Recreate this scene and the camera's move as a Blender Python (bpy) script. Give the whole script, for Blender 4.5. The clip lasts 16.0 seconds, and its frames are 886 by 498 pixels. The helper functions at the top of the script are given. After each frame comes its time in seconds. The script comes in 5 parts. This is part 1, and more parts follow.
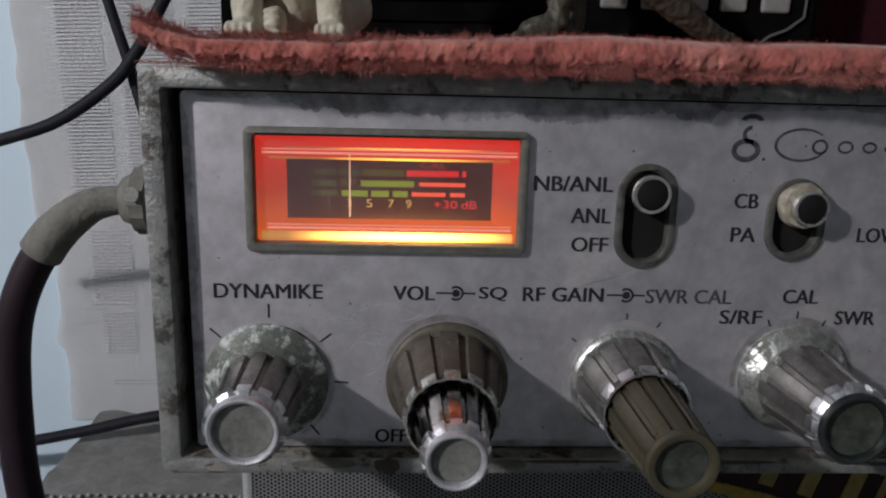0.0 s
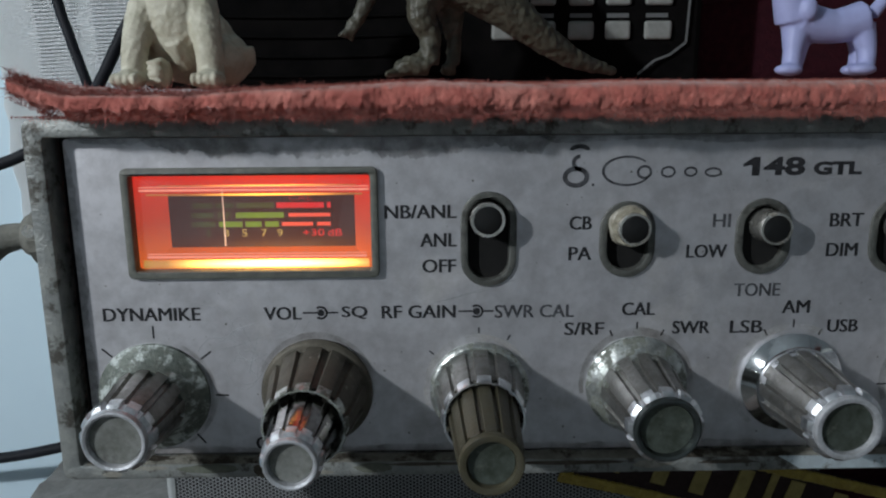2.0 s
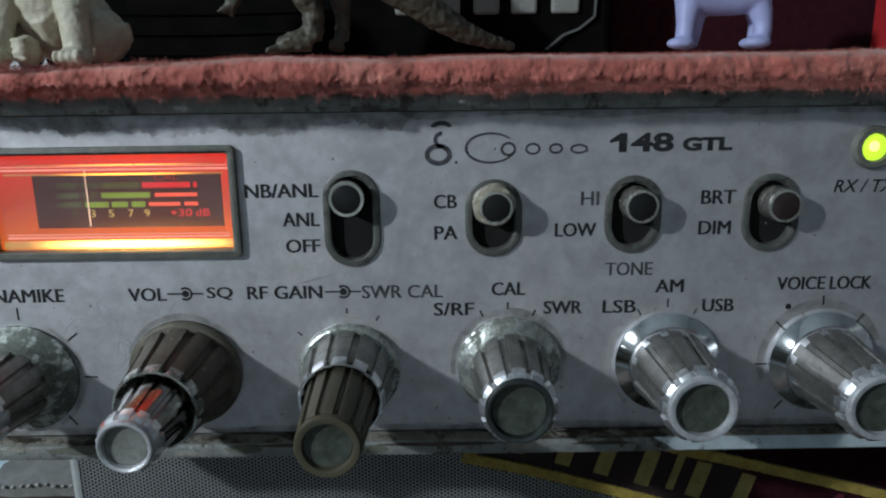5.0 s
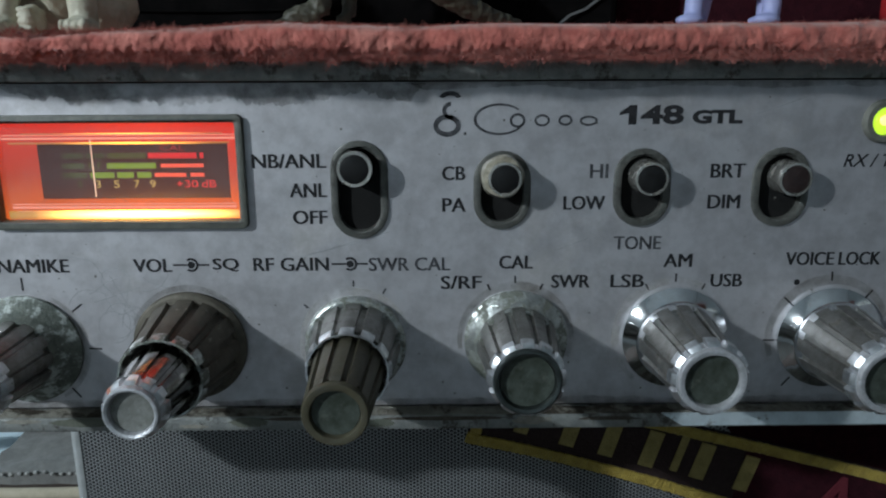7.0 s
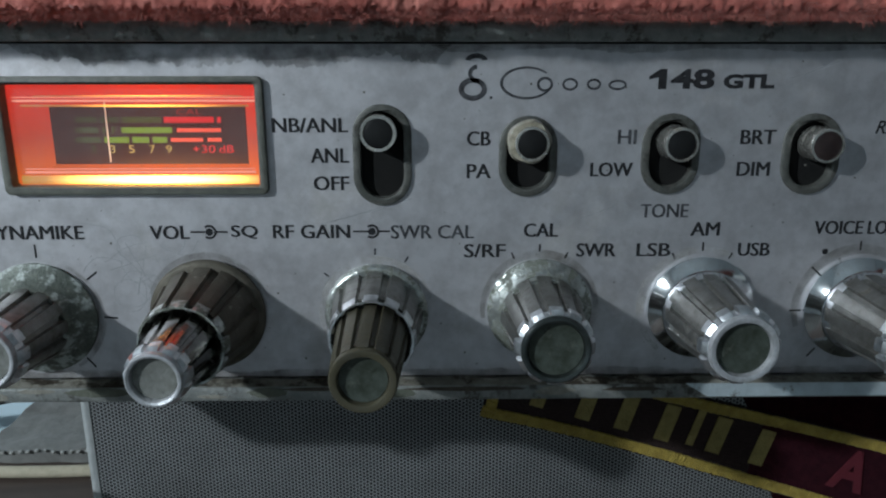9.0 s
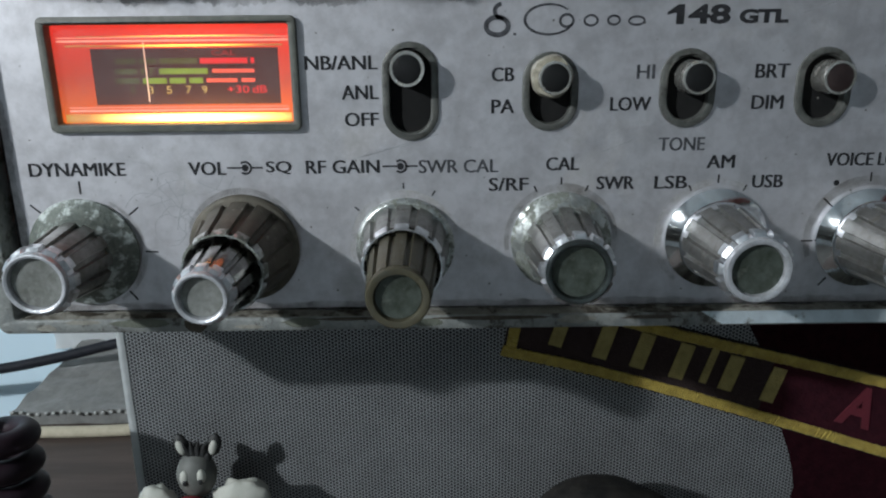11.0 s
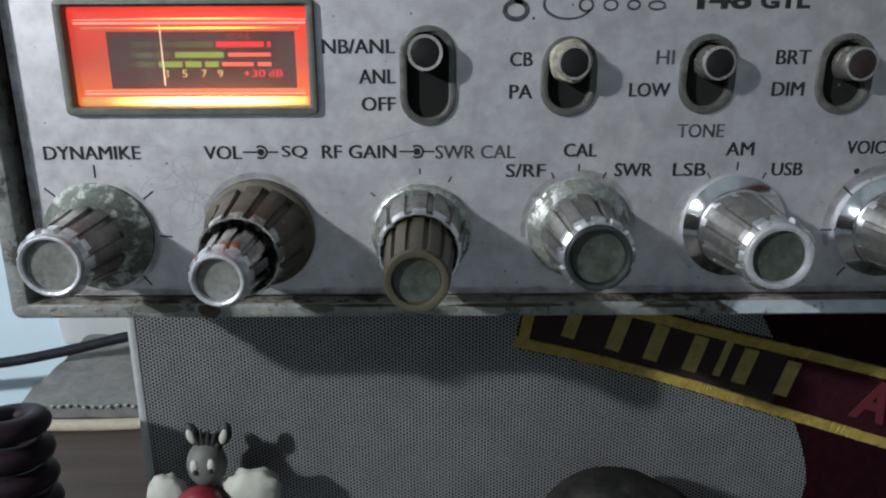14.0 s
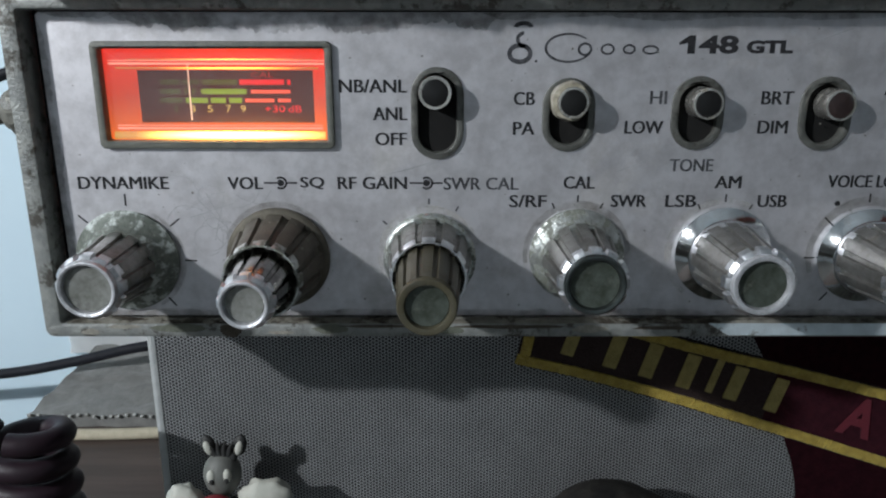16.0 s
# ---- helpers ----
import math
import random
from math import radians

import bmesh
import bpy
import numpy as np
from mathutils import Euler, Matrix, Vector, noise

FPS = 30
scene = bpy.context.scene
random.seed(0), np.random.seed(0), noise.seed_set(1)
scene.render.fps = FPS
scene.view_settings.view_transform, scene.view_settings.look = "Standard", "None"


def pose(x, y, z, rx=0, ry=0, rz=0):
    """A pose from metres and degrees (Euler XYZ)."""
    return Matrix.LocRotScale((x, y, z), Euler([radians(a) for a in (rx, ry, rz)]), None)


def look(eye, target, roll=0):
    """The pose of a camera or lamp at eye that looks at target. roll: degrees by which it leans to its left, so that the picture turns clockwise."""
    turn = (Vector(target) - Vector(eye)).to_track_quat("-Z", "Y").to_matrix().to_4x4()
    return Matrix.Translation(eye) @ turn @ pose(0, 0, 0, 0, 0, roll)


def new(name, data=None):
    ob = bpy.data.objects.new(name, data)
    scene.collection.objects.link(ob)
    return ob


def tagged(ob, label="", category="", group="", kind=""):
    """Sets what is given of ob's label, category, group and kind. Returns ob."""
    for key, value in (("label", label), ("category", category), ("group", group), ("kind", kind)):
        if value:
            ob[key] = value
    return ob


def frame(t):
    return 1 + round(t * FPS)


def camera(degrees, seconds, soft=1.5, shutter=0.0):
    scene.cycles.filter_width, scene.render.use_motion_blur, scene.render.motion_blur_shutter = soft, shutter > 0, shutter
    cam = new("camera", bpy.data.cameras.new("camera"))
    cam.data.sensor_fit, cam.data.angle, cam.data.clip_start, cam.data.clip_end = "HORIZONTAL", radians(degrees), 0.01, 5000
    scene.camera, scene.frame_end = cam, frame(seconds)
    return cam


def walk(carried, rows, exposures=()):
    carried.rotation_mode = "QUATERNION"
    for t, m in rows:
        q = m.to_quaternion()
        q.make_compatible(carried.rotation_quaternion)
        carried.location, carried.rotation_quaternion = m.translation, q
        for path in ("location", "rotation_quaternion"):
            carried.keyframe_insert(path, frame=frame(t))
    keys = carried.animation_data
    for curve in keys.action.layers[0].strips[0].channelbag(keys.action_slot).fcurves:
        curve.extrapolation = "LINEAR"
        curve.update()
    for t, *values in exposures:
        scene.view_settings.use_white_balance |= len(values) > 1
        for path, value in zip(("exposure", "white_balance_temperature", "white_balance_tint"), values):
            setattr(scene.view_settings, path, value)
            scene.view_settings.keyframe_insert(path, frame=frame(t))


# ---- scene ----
CM = 0.01
BASE = 0.87            # height of the radio's underside datum over the floor, metres
cam = camera(62.3, 16.0, soft=2.1)
# seconds, eye in centimetres from the radio's lower front corner, pitch, roll, yaw
PATH = [
    (0, 3.507, -10.172, 5.865, -12.737, 1.444, -2.691),
    (0.5, 4.364, -10.680, 6.159, -12.632, 1.024, -1.537),
    (1, 5.101, -10.977, 6.238, -12.445, 0.073, -1.355),
    (1.5, 5.272, -11.109, 6.348, -12.162, -0.169, -0.941),
    (2, 5.978, -11.269, 6.366, -12.181, -0.355, -0.873),
    (2.5, 6.473, -11.191, 6.338, -12.428, -0.688, -0.519),
    (3, 7.261, -11.442, 6.431, -12.219, -0.981, 0.462),
    (3.5, 7.685, -11.666, 6.243, -12.635, -1.454, 0.304),
    (4, 8.135, -11.706, 6.292, -12.575, -1.456, 0.561),
    (4.2, 8.144, -11.590, 6.464, -13.431, -1.071, 0.149),
    (6.3, 8.361, -10.894, 5.929, -13.793, -0.564, -0.419),
    (6.5, 8.181, -11.013, 5.964, -13.599, -0.502, -0.479),
    (7, 8.062, -11.144, 5.874, -13.782, -0.295, -0.399),
    (7.5, 8.198, -11.107, 5.780, -13.930, -0.424, -0.482),
    (8, 8.024, -11.049, 5.757, -13.966, -0.208, -0.555),
    (8.5, 7.779, -11.008, 5.644, -14.346, -0.064, -0.953),
    (9, 7.595, -10.984, 5.575, -15.034, 0.009, -0.936),
    (9.5, 7.308, -11.512, 5.405, -15.965, -0.427, 0.038),
    (10, 7.390, -11.675, 5.388, -16.604, -0.341, -0.802),
    (10.2, 7.283, -11.654, 5.112, -16.749, -0.383, -0.723),
    (12.3, 7.253, -11.717, 4.861, -16.129, -0.622, -0.281),
    (12.5, 7.170, -11.564, 4.782, -16.425, -0.387, -0.667),
    (13, 6.920, -11.523, 4.589, -17.709, 0.355, -0.850),
    (13.5, 7.130, -11.699, 4.927, -16.158, -0.121, 0.056),
    (14, 7.048, -11.658, 4.730, -16.459, -0.226, -0.196),
    (14.5, 6.988, -11.786, 4.816, -16.292, -0.034, -0.389),
    (15, 6.935, -12.056, 5.053, -15.802, 0.040, -0.273),
    (15.5, 6.916, -12.253, 5.284, -15.578, 0.246, -0.245),
    (16, 6.930, -12.363, 5.229, -15.766, 0.074, -0.152),
]
walk(cam, [(t, look((x * CM, y * CM, z * CM + BASE),
                    (x * CM - math.sin(radians(yaw)) * math.cos(radians(pitch)), y * CM + math.cos(radians(yaw)) * math.cos(radians(pitch)),
                     z * CM + BASE + math.sin(radians(pitch))), roll))
           for t, x, y, z, pitch, roll, yaw in PATH],
     [(0.0, -0.36, 6750, 17), (1.5, -0.22, 6400, 9), (4.0, -0.06, 6050, 3), (9.0, -0.12, 6000, 2), (10.0, 0.18, 6100, 3), (12.5, 0.28, 6400, 8), (13.5, 0.37, 6400, 8), (16.0, 0.30, 6400, 8)])

# ---- light ----
world = bpy.data.worlds.new("world")
scene.world = world
world.use_nodes = True
world.node_tree.nodes["Background"].inputs[0].default_value = (0.5, 0.6, 0.75, 1)
world.node_tree.nodes["Background"].inputs[1].default_value = 0.05


def at(x, y, z):
    return Vector((x * CM, y * CM, z * CM + BASE))


bulb_data = bpy.data.lights.new("bulb_light", "POINT")
bulb_data.energy, bulb_data.color, bulb_data.shadow_soft_size = 10.2, (0.95, 0.965, 1.0), 0.010
bulb_light = new("bulb_light", bulb_data)
bulb_light.location = at(-39.7, -34.2, 28.2)


# ---- materials ----
def mat(name, base, rough=0.6, metal=0.0, second=None, scale=300.0, amount=0.5, bump=0.0, bump_scale=1500.0, third=None, third_scale=60.0,
        third_cut=(0.5, 0.7), emit=None, emit_strength=0.0, coat=0.0, stretch=(1, 1, 1), rough_var=0.0, sheen=0.0, spec=0.5, dusty=None):
    """Base colour broken by two noises, relief by a third; scales are per metre."""
    m = bpy.data.materials.new(name)
    m.use_nodes = True
    n, l = m.node_tree.nodes, m.node_tree.links
    b = n["Principled BSDF"]
    b.inputs["Roughness"].default_value, b.inputs["Metallic"].default_value = rough, metal
    b.inputs["Base Color"].default_value = (*base, 1)
    b.inputs["Coat Weight"].default_value = coat
    b.inputs["Sheen Weight"].default_value = sheen
    b.inputs["Specular IOR Level"].default_value = spec
    co = n.new("ShaderNodeTexCoord")
    mp = n.new("ShaderNodeMapping")
    mp.inputs["Scale"].default_value = stretch
    l.new(co.outputs["Object"], mp.inputs[0])
    out = None
    if second:
        t = n.new("ShaderNodeTexNoise")
        t.inputs["Scale"].default_value, t.inputs["Detail"].default_value = scale, 5
        t.inputs["Roughness"].default_value = 0.65
        l.new(mp.outputs[0], t.inputs["Vector"])
        r = n.new("ShaderNodeMapRange")
        r.inputs[1].default_value, r.inputs[2].default_value = 0.38, 0.66
        r.inputs[4].default_value = amount
        l.new(t.outputs[0], r.inputs[0])
        x = n.new("ShaderNodeMix")
        x.data_type = "RGBA"
        x.inputs[6].default_value, x.inputs[7].default_value = (*base, 1), (*second, 1)
        l.new(r.outputs[0], x.inputs[0])
        out = x.outputs[2]
        if rough_var:
            q = n.new("ShaderNodeMapRange")
            q.inputs[3].default_value, q.inputs[4].default_value = rough, min(1, rough + rough_var)
            q.inputs[1].default_value, q.inputs[2].default_value = 0.35, 0.65
            l.new(t.outputs[0], q.inputs[0])
            l.new(q.outputs[0], b.inputs["Roughness"])
    if third:
        t = n.new("ShaderNodeTexNoise")
        t.inputs["Scale"].default_value, t.inputs["Detail"].default_value = third_scale, 8
        t.inputs["Roughness"].default_value = 0.7
        l.new(mp.outputs[0], t.inputs["Vector"])
        r = n.new("ShaderNodeMapRange")
        r.inputs[1].default_value, r.inputs[2].default_value = third_cut
        l.new(t.outputs[0], r.inputs[0])
        x = n.new("ShaderNodeMix")
        x.data_type = "RGBA"
        x.inputs[6].default_value, x.inputs[7].default_value = (*base, 1), (*third, 1)
        if out:
            l.new(out, x.inputs[6])
        l.new(r.outputs[0], x.inputs[0])
        out = x.outputs[2]
        if metal > 0.3:
            q = n.new("ShaderNodeMapRange")
            q.inputs[3].default_value, q.inputs[4].default_value = metal, 0.1
            l.new(r.outputs[0], q.inputs[0])
            l.new(q.outputs[0], b.inputs["Metallic"])
            q = n.new("ShaderNodeMapRange")
            q.inputs[3].default_value, q.inputs[4].default_value = rough, 0.75
            l.new(r.outputs[0], q.inputs[0])
            l.new(q.outputs[0], b.inputs["Roughness"])
    if out:
        l.new(out, b.inputs["Base Color"])
    if dusty:
        g, sep = n.new("ShaderNodeNewGeometry"), n.new("ShaderNodeSeparateXYZ")
        l.new(g.outputs["Normal"], sep.inputs[0])
        r = n.new("ShaderNodeMapRange")
        r.inputs[1].default_value, r.inputs[2].default_value, r.inputs[4].default_value = 0.55, 1.0, 0.7
        l.new(sep.outputs[2], r.inputs[0])
        x = n.new("ShaderNodeMix")
        x.data_type = "RGBA"
        x.inputs[6].default_value, x.inputs[7].default_value = (*base, 1), (*dusty, 1)
        if out:
            l.new(out, x.inputs[6])
        l.new(r.outputs[0], x.inputs[0])
        out = x.outputs[2]
        l.new(out, b.inputs["Base Color"])
    if bump:
        t = n.new("ShaderNodeTexNoise")
        t.inputs["Scale"].default_value, t.inputs["Detail"].default_value = bump_scale, 4
        l.new(mp.outputs[0], t.inputs["Vector"])
        u = n.new("ShaderNodeBump")
        u.inputs["Strength"].default_value, u.inputs["Distance"].default_value = bump, 0.0004
        l.new(t.outputs[0], u.inputs["Height"])
        l.new(u.outputs[0], b.inputs["Normal"])
    if emit:
        b.inputs["Emission Color"].default_value = (*emit, 1)
        b.inputs["Emission Strength"].default_value = emit_strength
    return m


M = {
    "panel": mat("panel_paint", (0.635, 0.625, 0.65), 0.51, 0.78, (0.48, 0.47, 0.487), 260, 0.95, 0.05, 2500, (0.34, 0.33, 0.315), 55, (0.55, 0.80)),
    "frame": mat("frame_metal", (0.20, 0.21, 0.205), 0.5, 0.3, (0.30, 0.31, 0.29), 420, 0.9, 0.45, 1800, (0.075, 0.07, 0.06), 230, (0.52, 0.60)),
    "lip": mat("bare_metal", (0.66, 0.74, 0.78), 0.38, 0.5, (0.50, 0.56, 0.59), 400, 0.7, 0.3, 1500, (0.16, 0.155, 0.14), 420, (0.60, 0.68)),
    "case": mat("case_paint", (0.10, 0.105, 0.10), 0.6, 0.2, (0.16, 0.16, 0.15), 200, 0.7, 0.2, 1200),
    "black": mat("black_plastic", (0.004, 0.004, 0.004), 0.65, 0, (0.009, 0.008, 0.008), 200, 0.6, 0.1, 900, spec=0.0),
    "recess": mat("dark_recess", (0.010, 0.010, 0.010), 0.9, 0, (0.02, 0.019, 0.018), 300, 0.5, spec=0.2),
    "ink": mat("black_ink", (0.016, 0.016, 0.018), 0.7, 0, (0.05, 0.05, 0.055), 1500, 0.5, spec=0.2),
    "ink_worn": mat("worn_ink", (0.03, 0.03, 0.034), 0.7, 0, (0.17, 0.175, 0.19), 900, 0.5, spec=0.2),
    "bezel": mat("bezel_plastic", (0.10, 0.105, 0.09), 0.55, 0, (0.17, 0.17, 0.145), 500, 0.8, 0.3, 2500),
    "slot": mat("slot_plastic", (0.085, 0.088, 0.080), 0.42, 0.3, (0.15, 0.15, 0.137), 600, 0.9, 0.3, 2500, (0.045, 0.042, 0.036), 420, (0.55, 0.68)),
    "chrome": mat("chrome", (0.90, 0.93, 0.95), 0.10, 1.0, (0.74, 0.75, 0.75), 500, 0.8, 0.05, 700, (0.16, 0.155, 0.13), 420, (0.66, 0.72)),
    "chrome_worn": mat("worn_chrome", (0.62, 0.65, 0.64), 0.34, 0.9, (0.33, 0.35, 0.32), 900, 0.9, 0.3, 1800, (0.16, 0.17, 0.145), 520, (0.47, 0.55)),
    "dull": mat("dulled_chrome", (0.31, 0.305, 0.29), 0.32, 0.8, (0.17, 0.165, 0.15), 350, 0.9, 0.25, 1800, (0.10, 0.09, 0.075), 420, (0.56, 0.70)),
    "chrome_flaked": mat("flaked_chrome", (0.115, 0.13, 0.115), 0.55, 0.35, (0.20, 0.22, 0.19), 700, 0.9, 0.4, 1800, (0.50, 0.54, 0.52), 420, (0.51, 0.60)),
    "gun": mat("dark_ring", (0.10, 0.115, 0.115), 0.3, 0.8, (0.05, 0.06, 0.055), 400, 0.8, 0.2, 1500, (0.20, 0.21, 0.19), 420, (0.6, 0.7)),
    "cap_pale": mat("pale_cap_insert", (0.24, 0.245, 0.23), 0.5, 0.3, (0.15, 0.155, 0.135), 600, 0.95, 0.3, 1500, (0.10, 0.10, 0.09), 380, (0.56, 0.72)),
    "satin": mat("satin_ring", (0.60, 0.61, 0.64), 0.42, 0.5, (0.38, 0.39, 0.40), 700, 0.9, 0.3, 1800, (0.20, 0.195, 0.18), 600, (0.60, 0.70)),
    "rim": mat("rim_chrome", (0.92, 0.94, 0.97), 0.33, 1.0, (0.60, 0.62, 0.63), 700, 0.9, 0.2, 1500, (0.22, 0.21, 0.18), 620, (0.60, 0.70)),
    "brown": mat("tarnished_brown", (0.125, 0.112, 0.088), 0.6, 0.45, (0.065, 0.06, 0.048), 300, 0.9, 0.25, 1800, (0.26, 0.25, 0.21), 420, (0.60, 0.70)),
    "dark_chrome": mat("dark_chrome", (0.34, 0.33, 0.32), 0.13, 1.0, (0.16, 0.155, 0.15), 400, 0.8, 0.15, 700, (0.10, 0.095, 0.085), 420, (0.60, 0.70)),
    "olive": mat("tarnished_olive", (0.078, 0.070, 0.042), 0.5, 0.2, (0.07, 0.066, 0.048), 300, 0.9, 0.25, 1800),
    "cap": mat("cap_insert", (0.085, 0.10, 0.085), 0.4, 0.3, (0.035, 0.042, 0.03), 420, 0.95, 0.25, 1500, (0.18, 0.19, 0.165), 300, (0.55, 0.75)),
    "groove": mat("groove_dark", (0.045, 0.042, 0.036), 0.8, 0, (0.09, 0.085, 0.07), 500, 0.6),
    "lever": mat("lever_metal", (0.66, 0.65, 0.61), 0.27, 0.85, (0.48, 0.46, 0.41), 500, 0.8, 0.25, 1800, (0.20, 0.18, 0.14), 400, (0.58, 0.70)),
    "lever_tip": mat("lever_tip", (0.006, 0.006, 0.006), 0.28, 0, (0.014, 0.013, 0.013), 500, 0.5, 0.2, 1200, spec=0.5),
    "rust": mat("lever_tip_brown", (0.018, 0.011, 0.011), 0.4, 0, (0.035, 0.022, 0.02), 700, 0.7, 0.2),
    "cloth": mat("terry_cloth", (0.43, 0.128, 0.100), 0.95, 0, (0.27, 0.062, 0.05), 450, 0.9, 0.9, 900, (0.62, 0.25, 0.20), 120, (0.5, 0.75), sheen=0.25, dusty=(0.41, 0.215, 0.175)),
    "ivory": mat("ivory_plastic", (0.52, 0.50, 0.40), 0.6, 0, (0.36, 0.34, 0.25), 350, 0.8, 0.5, 900),
    "dino": mat("dino_plastic", (0.042, 0.040, 0.028), 0.5, 0, (0.085, 0.08, 0.055), 450, 0.8, 0.9, 900),
    "lilac": mat("lilac_plastic", (0.37, 0.40, 0.66), 0.5, 0, (0.31, 0.33, 0.57), 250, 0.6, 0.15, 900),
    "key": mat("key_grey", (0.25, 0.255, 0.24), 0.6, 0, (0.18, 0.185, 0.17), 500, 0.7),
    "outline": mat("outline_grey", (0.12, 0.125, 0.125), 0.6),
    "maroon": mat("maroon_fabric", (0.026, 0.006, 0.010), 0.95, 0, (0.042, 0.009, 0.014), 500, 0.8, 0.6, 1500, spec=0.1),
    "red": mat("red_plastic", (0.40, 0.02, 0.025), 0.5, 0, (0.3, 0.015, 0.02), 200, 0.6),
    "patch": mat("patch_black", (0.022, 0.011, 0.010), 0.95, 0, (0.035, 0.02, 0.018), 900, 0.8, 0.8, 2500),
    "thread": mat("yellow_thread", (0.42, 0.31, 0.05), 0.65, 0, (0.26, 0.18, 0.02), 500, 0.9, 0.9, 2500, sheen=0.2),
    "thread_dull": mat("dull_thread", (0.34, 0.27, 0.09), 0.8, 0, (0.24, 0.19, 0.06), 500, 0.9, 0.9, 2500),
    "thread_red": mat("red_thread", (0.11, 0.009, 0.020), 0.8, 0, (0.12, 0.01, 0.02), 700, 0.8, 0.8, 2500),
    "spk_edge": mat("grille_edge", (0.46, 0.48, 0.48), 0.45, 0.1, (0.38, 0.40, 0.40), 300, 0.8, 0.2, 1200),
    "spk_case": mat("speaker_case", (0.05, 0.05, 0.052), 0.7, 0, (0.08, 0.08, 0.08), 200, 0.7, 0.3, 1200),
    "wood": mat("dark_wood", (0.055, 0.040, 0.034), 0.7, 0, (0.09, 0.066, 0.054), 40, 0.8, 0.2, 300, stretch=(0.3, 3, 3)),
    "mat_grey": mat("grey_fabric", (0.22, 0.22, 0.21), 0.95, 0, (0.13, 0.13, 0.125), 150, 0.8, 0.9, 500, sheen=0.2),
    "cream": mat("cream_cord", (0.50, 0.45, 0.34), 0.8, 0, (0.38, 0.34, 0.25), 300, 0.7, 0.4, 1500),
    "glue": mat("dirty_glue", (0.42, 0.39, 0.31), 0.3, 0, (0.20, 0.18, 0.13), 700, 0.9, 0.6, 1500, (0.08, 0.07, 0.05), 500, (0.58, 0.68), coat=0.5),
    "knot": mat("dim_knots", (0.42, 0.42, 0.40), 0.9, 0, (0.24, 0.24, 0.23), 400, 0.8, 0.5, 900),
    "wall": mat("pale_blue_wall", (0.68, 0.84, 0.93), 0.85, 0, (0.62, 0.78, 0.89), 8, 0.7, 0.3, 120, (0.60, 0.70, 0.76), 3, (0.55, 0.8)),
    "room": mat("room_plaster", (0.47, 0.49, 0.50), 0.9, 0, (0.42, 0.44, 0.45), 3, 0.7, 0.2, 40),
    "floor": mat("floor_cement", (0.16, 0.15, 0.14), 0.8, 0, (0.22, 0.21, 0.19), 6, 0.7, 0.2, 60),
    "ceiling": mat("ceiling_paint", (0.80, 0.81, 0.82), 0.9, 0, (0.75, 0.76, 0.77), 3, 0.6),
    "paper": mat("newsprint", (0.92, 0.925, 0.92), 0.9, 0, (0.86, 0.87, 0.87), 25, 0.7, 0.3, 60, (0.80, 0.80, 0.78), 9, (0.6, 0.85)),
    "print": mat("print_grey", (0.58, 0.59, 0.61), 0.9, 0, (0.68, 0.69, 0.70), 200, 0.7),
    "cable": mat("black_cable", (0.010, 0.011, 0.015), 0.6, 0, (0.02, 0.021, 0.027), 150, 0.7, 0.15, 600, spec=0.2),
    "cord": mat("purple_black_cord", (0.014, 0.008, 0.012), 0.5, 0, (0.026, 0.012, 0.019), 150, 0.7, 0.15, 800, spec=0.3),
    "boot": mat("dusty_boot", (0.12, 0.12, 0.105), 0.8, 0, (0.22, 0.215, 0.185), 300, 0.8, 0.5, 1200),
    "toy_grey": mat("toy_grey", (0.14, 0.145, 0.13), 0.6, 0, (0.09, 0.09, 0.085), 300, 0.7),
    "toy_white": mat("toy_white", (0.47, 0.47, 0.42), 0.6, 0, (0.36, 0.37, 0.32), 300, 0.6),
    "toy_black": mat("toy_black", (0.018, 0.018, 0.018), 0.6, 0, (0.035, 0.035, 0.033), 300, 0.6),
    "toy_red": mat("toy_red", (0.20, 0.014, 0.024), 0.4, 0, (0.15, 0.011, 0.02), 300, 0.6),
    "lumpy": mat("dark_toy", (0.012, 0.012, 0.012), 0.7, 0, (0.035, 0.032, 0.028), 250, 0.8, 0.8, 500, spec=0.2),
    "led": mat("led_glow", (0.3, 0.5, 0.02), 0.3, 0, emit=(0.62, 0.9, 0.04), emit_strength=1.1),
    "led_core": mat("led_core", (0.6, 0.7, 0.1), 0.3, 0, emit=(0.95, 1.0, 0.25), emit_strength=1.5),
    "dirt": mat("brown_dirt", (0.065, 0.056, 0.045), 0.95, 0, (0.12, 0.105, 0.085), 500, 0.9, 0.9, 1500, spec=0.1),
    "pale_dirt": mat("pale_frame_patch", (0.32, 0.31, 0.27), 0.95, 0, (0.20, 0.19, 0.165), 600, 0.9, 0.7, 1500, spec=0.1),
    "ledge": mat("ledge_dust", (0.24, 0.235, 0.205), 0.95, 0, (0.15, 0.14, 0.115), 500, 0.9, 0.8, 1500, (0.05, 0.043, 0.034), 130, (0.50, 0.58), spec=0.1),
    "patina": mat("green_grey_patch", (0.10, 0.11, 0.085), 0.8, 0, (0.15, 0.155, 0.125), 500, 0.9, 0.5, 1500),
    "bulb": mat("bulb_glass", (0.8, 0.8, 0.8), 0.3, 0, emit=(0.93, 0.97, 1.0), emit_strength=25),
    "socket": mat("socket_plastic", (0.5, 0.5, 0.48), 0.5, 0, (0.4, 0.4, 0.38), 100, 0.6),
    "scratch": mat("scratch_line", (0.38, 0.385, 0.40), 0.6),
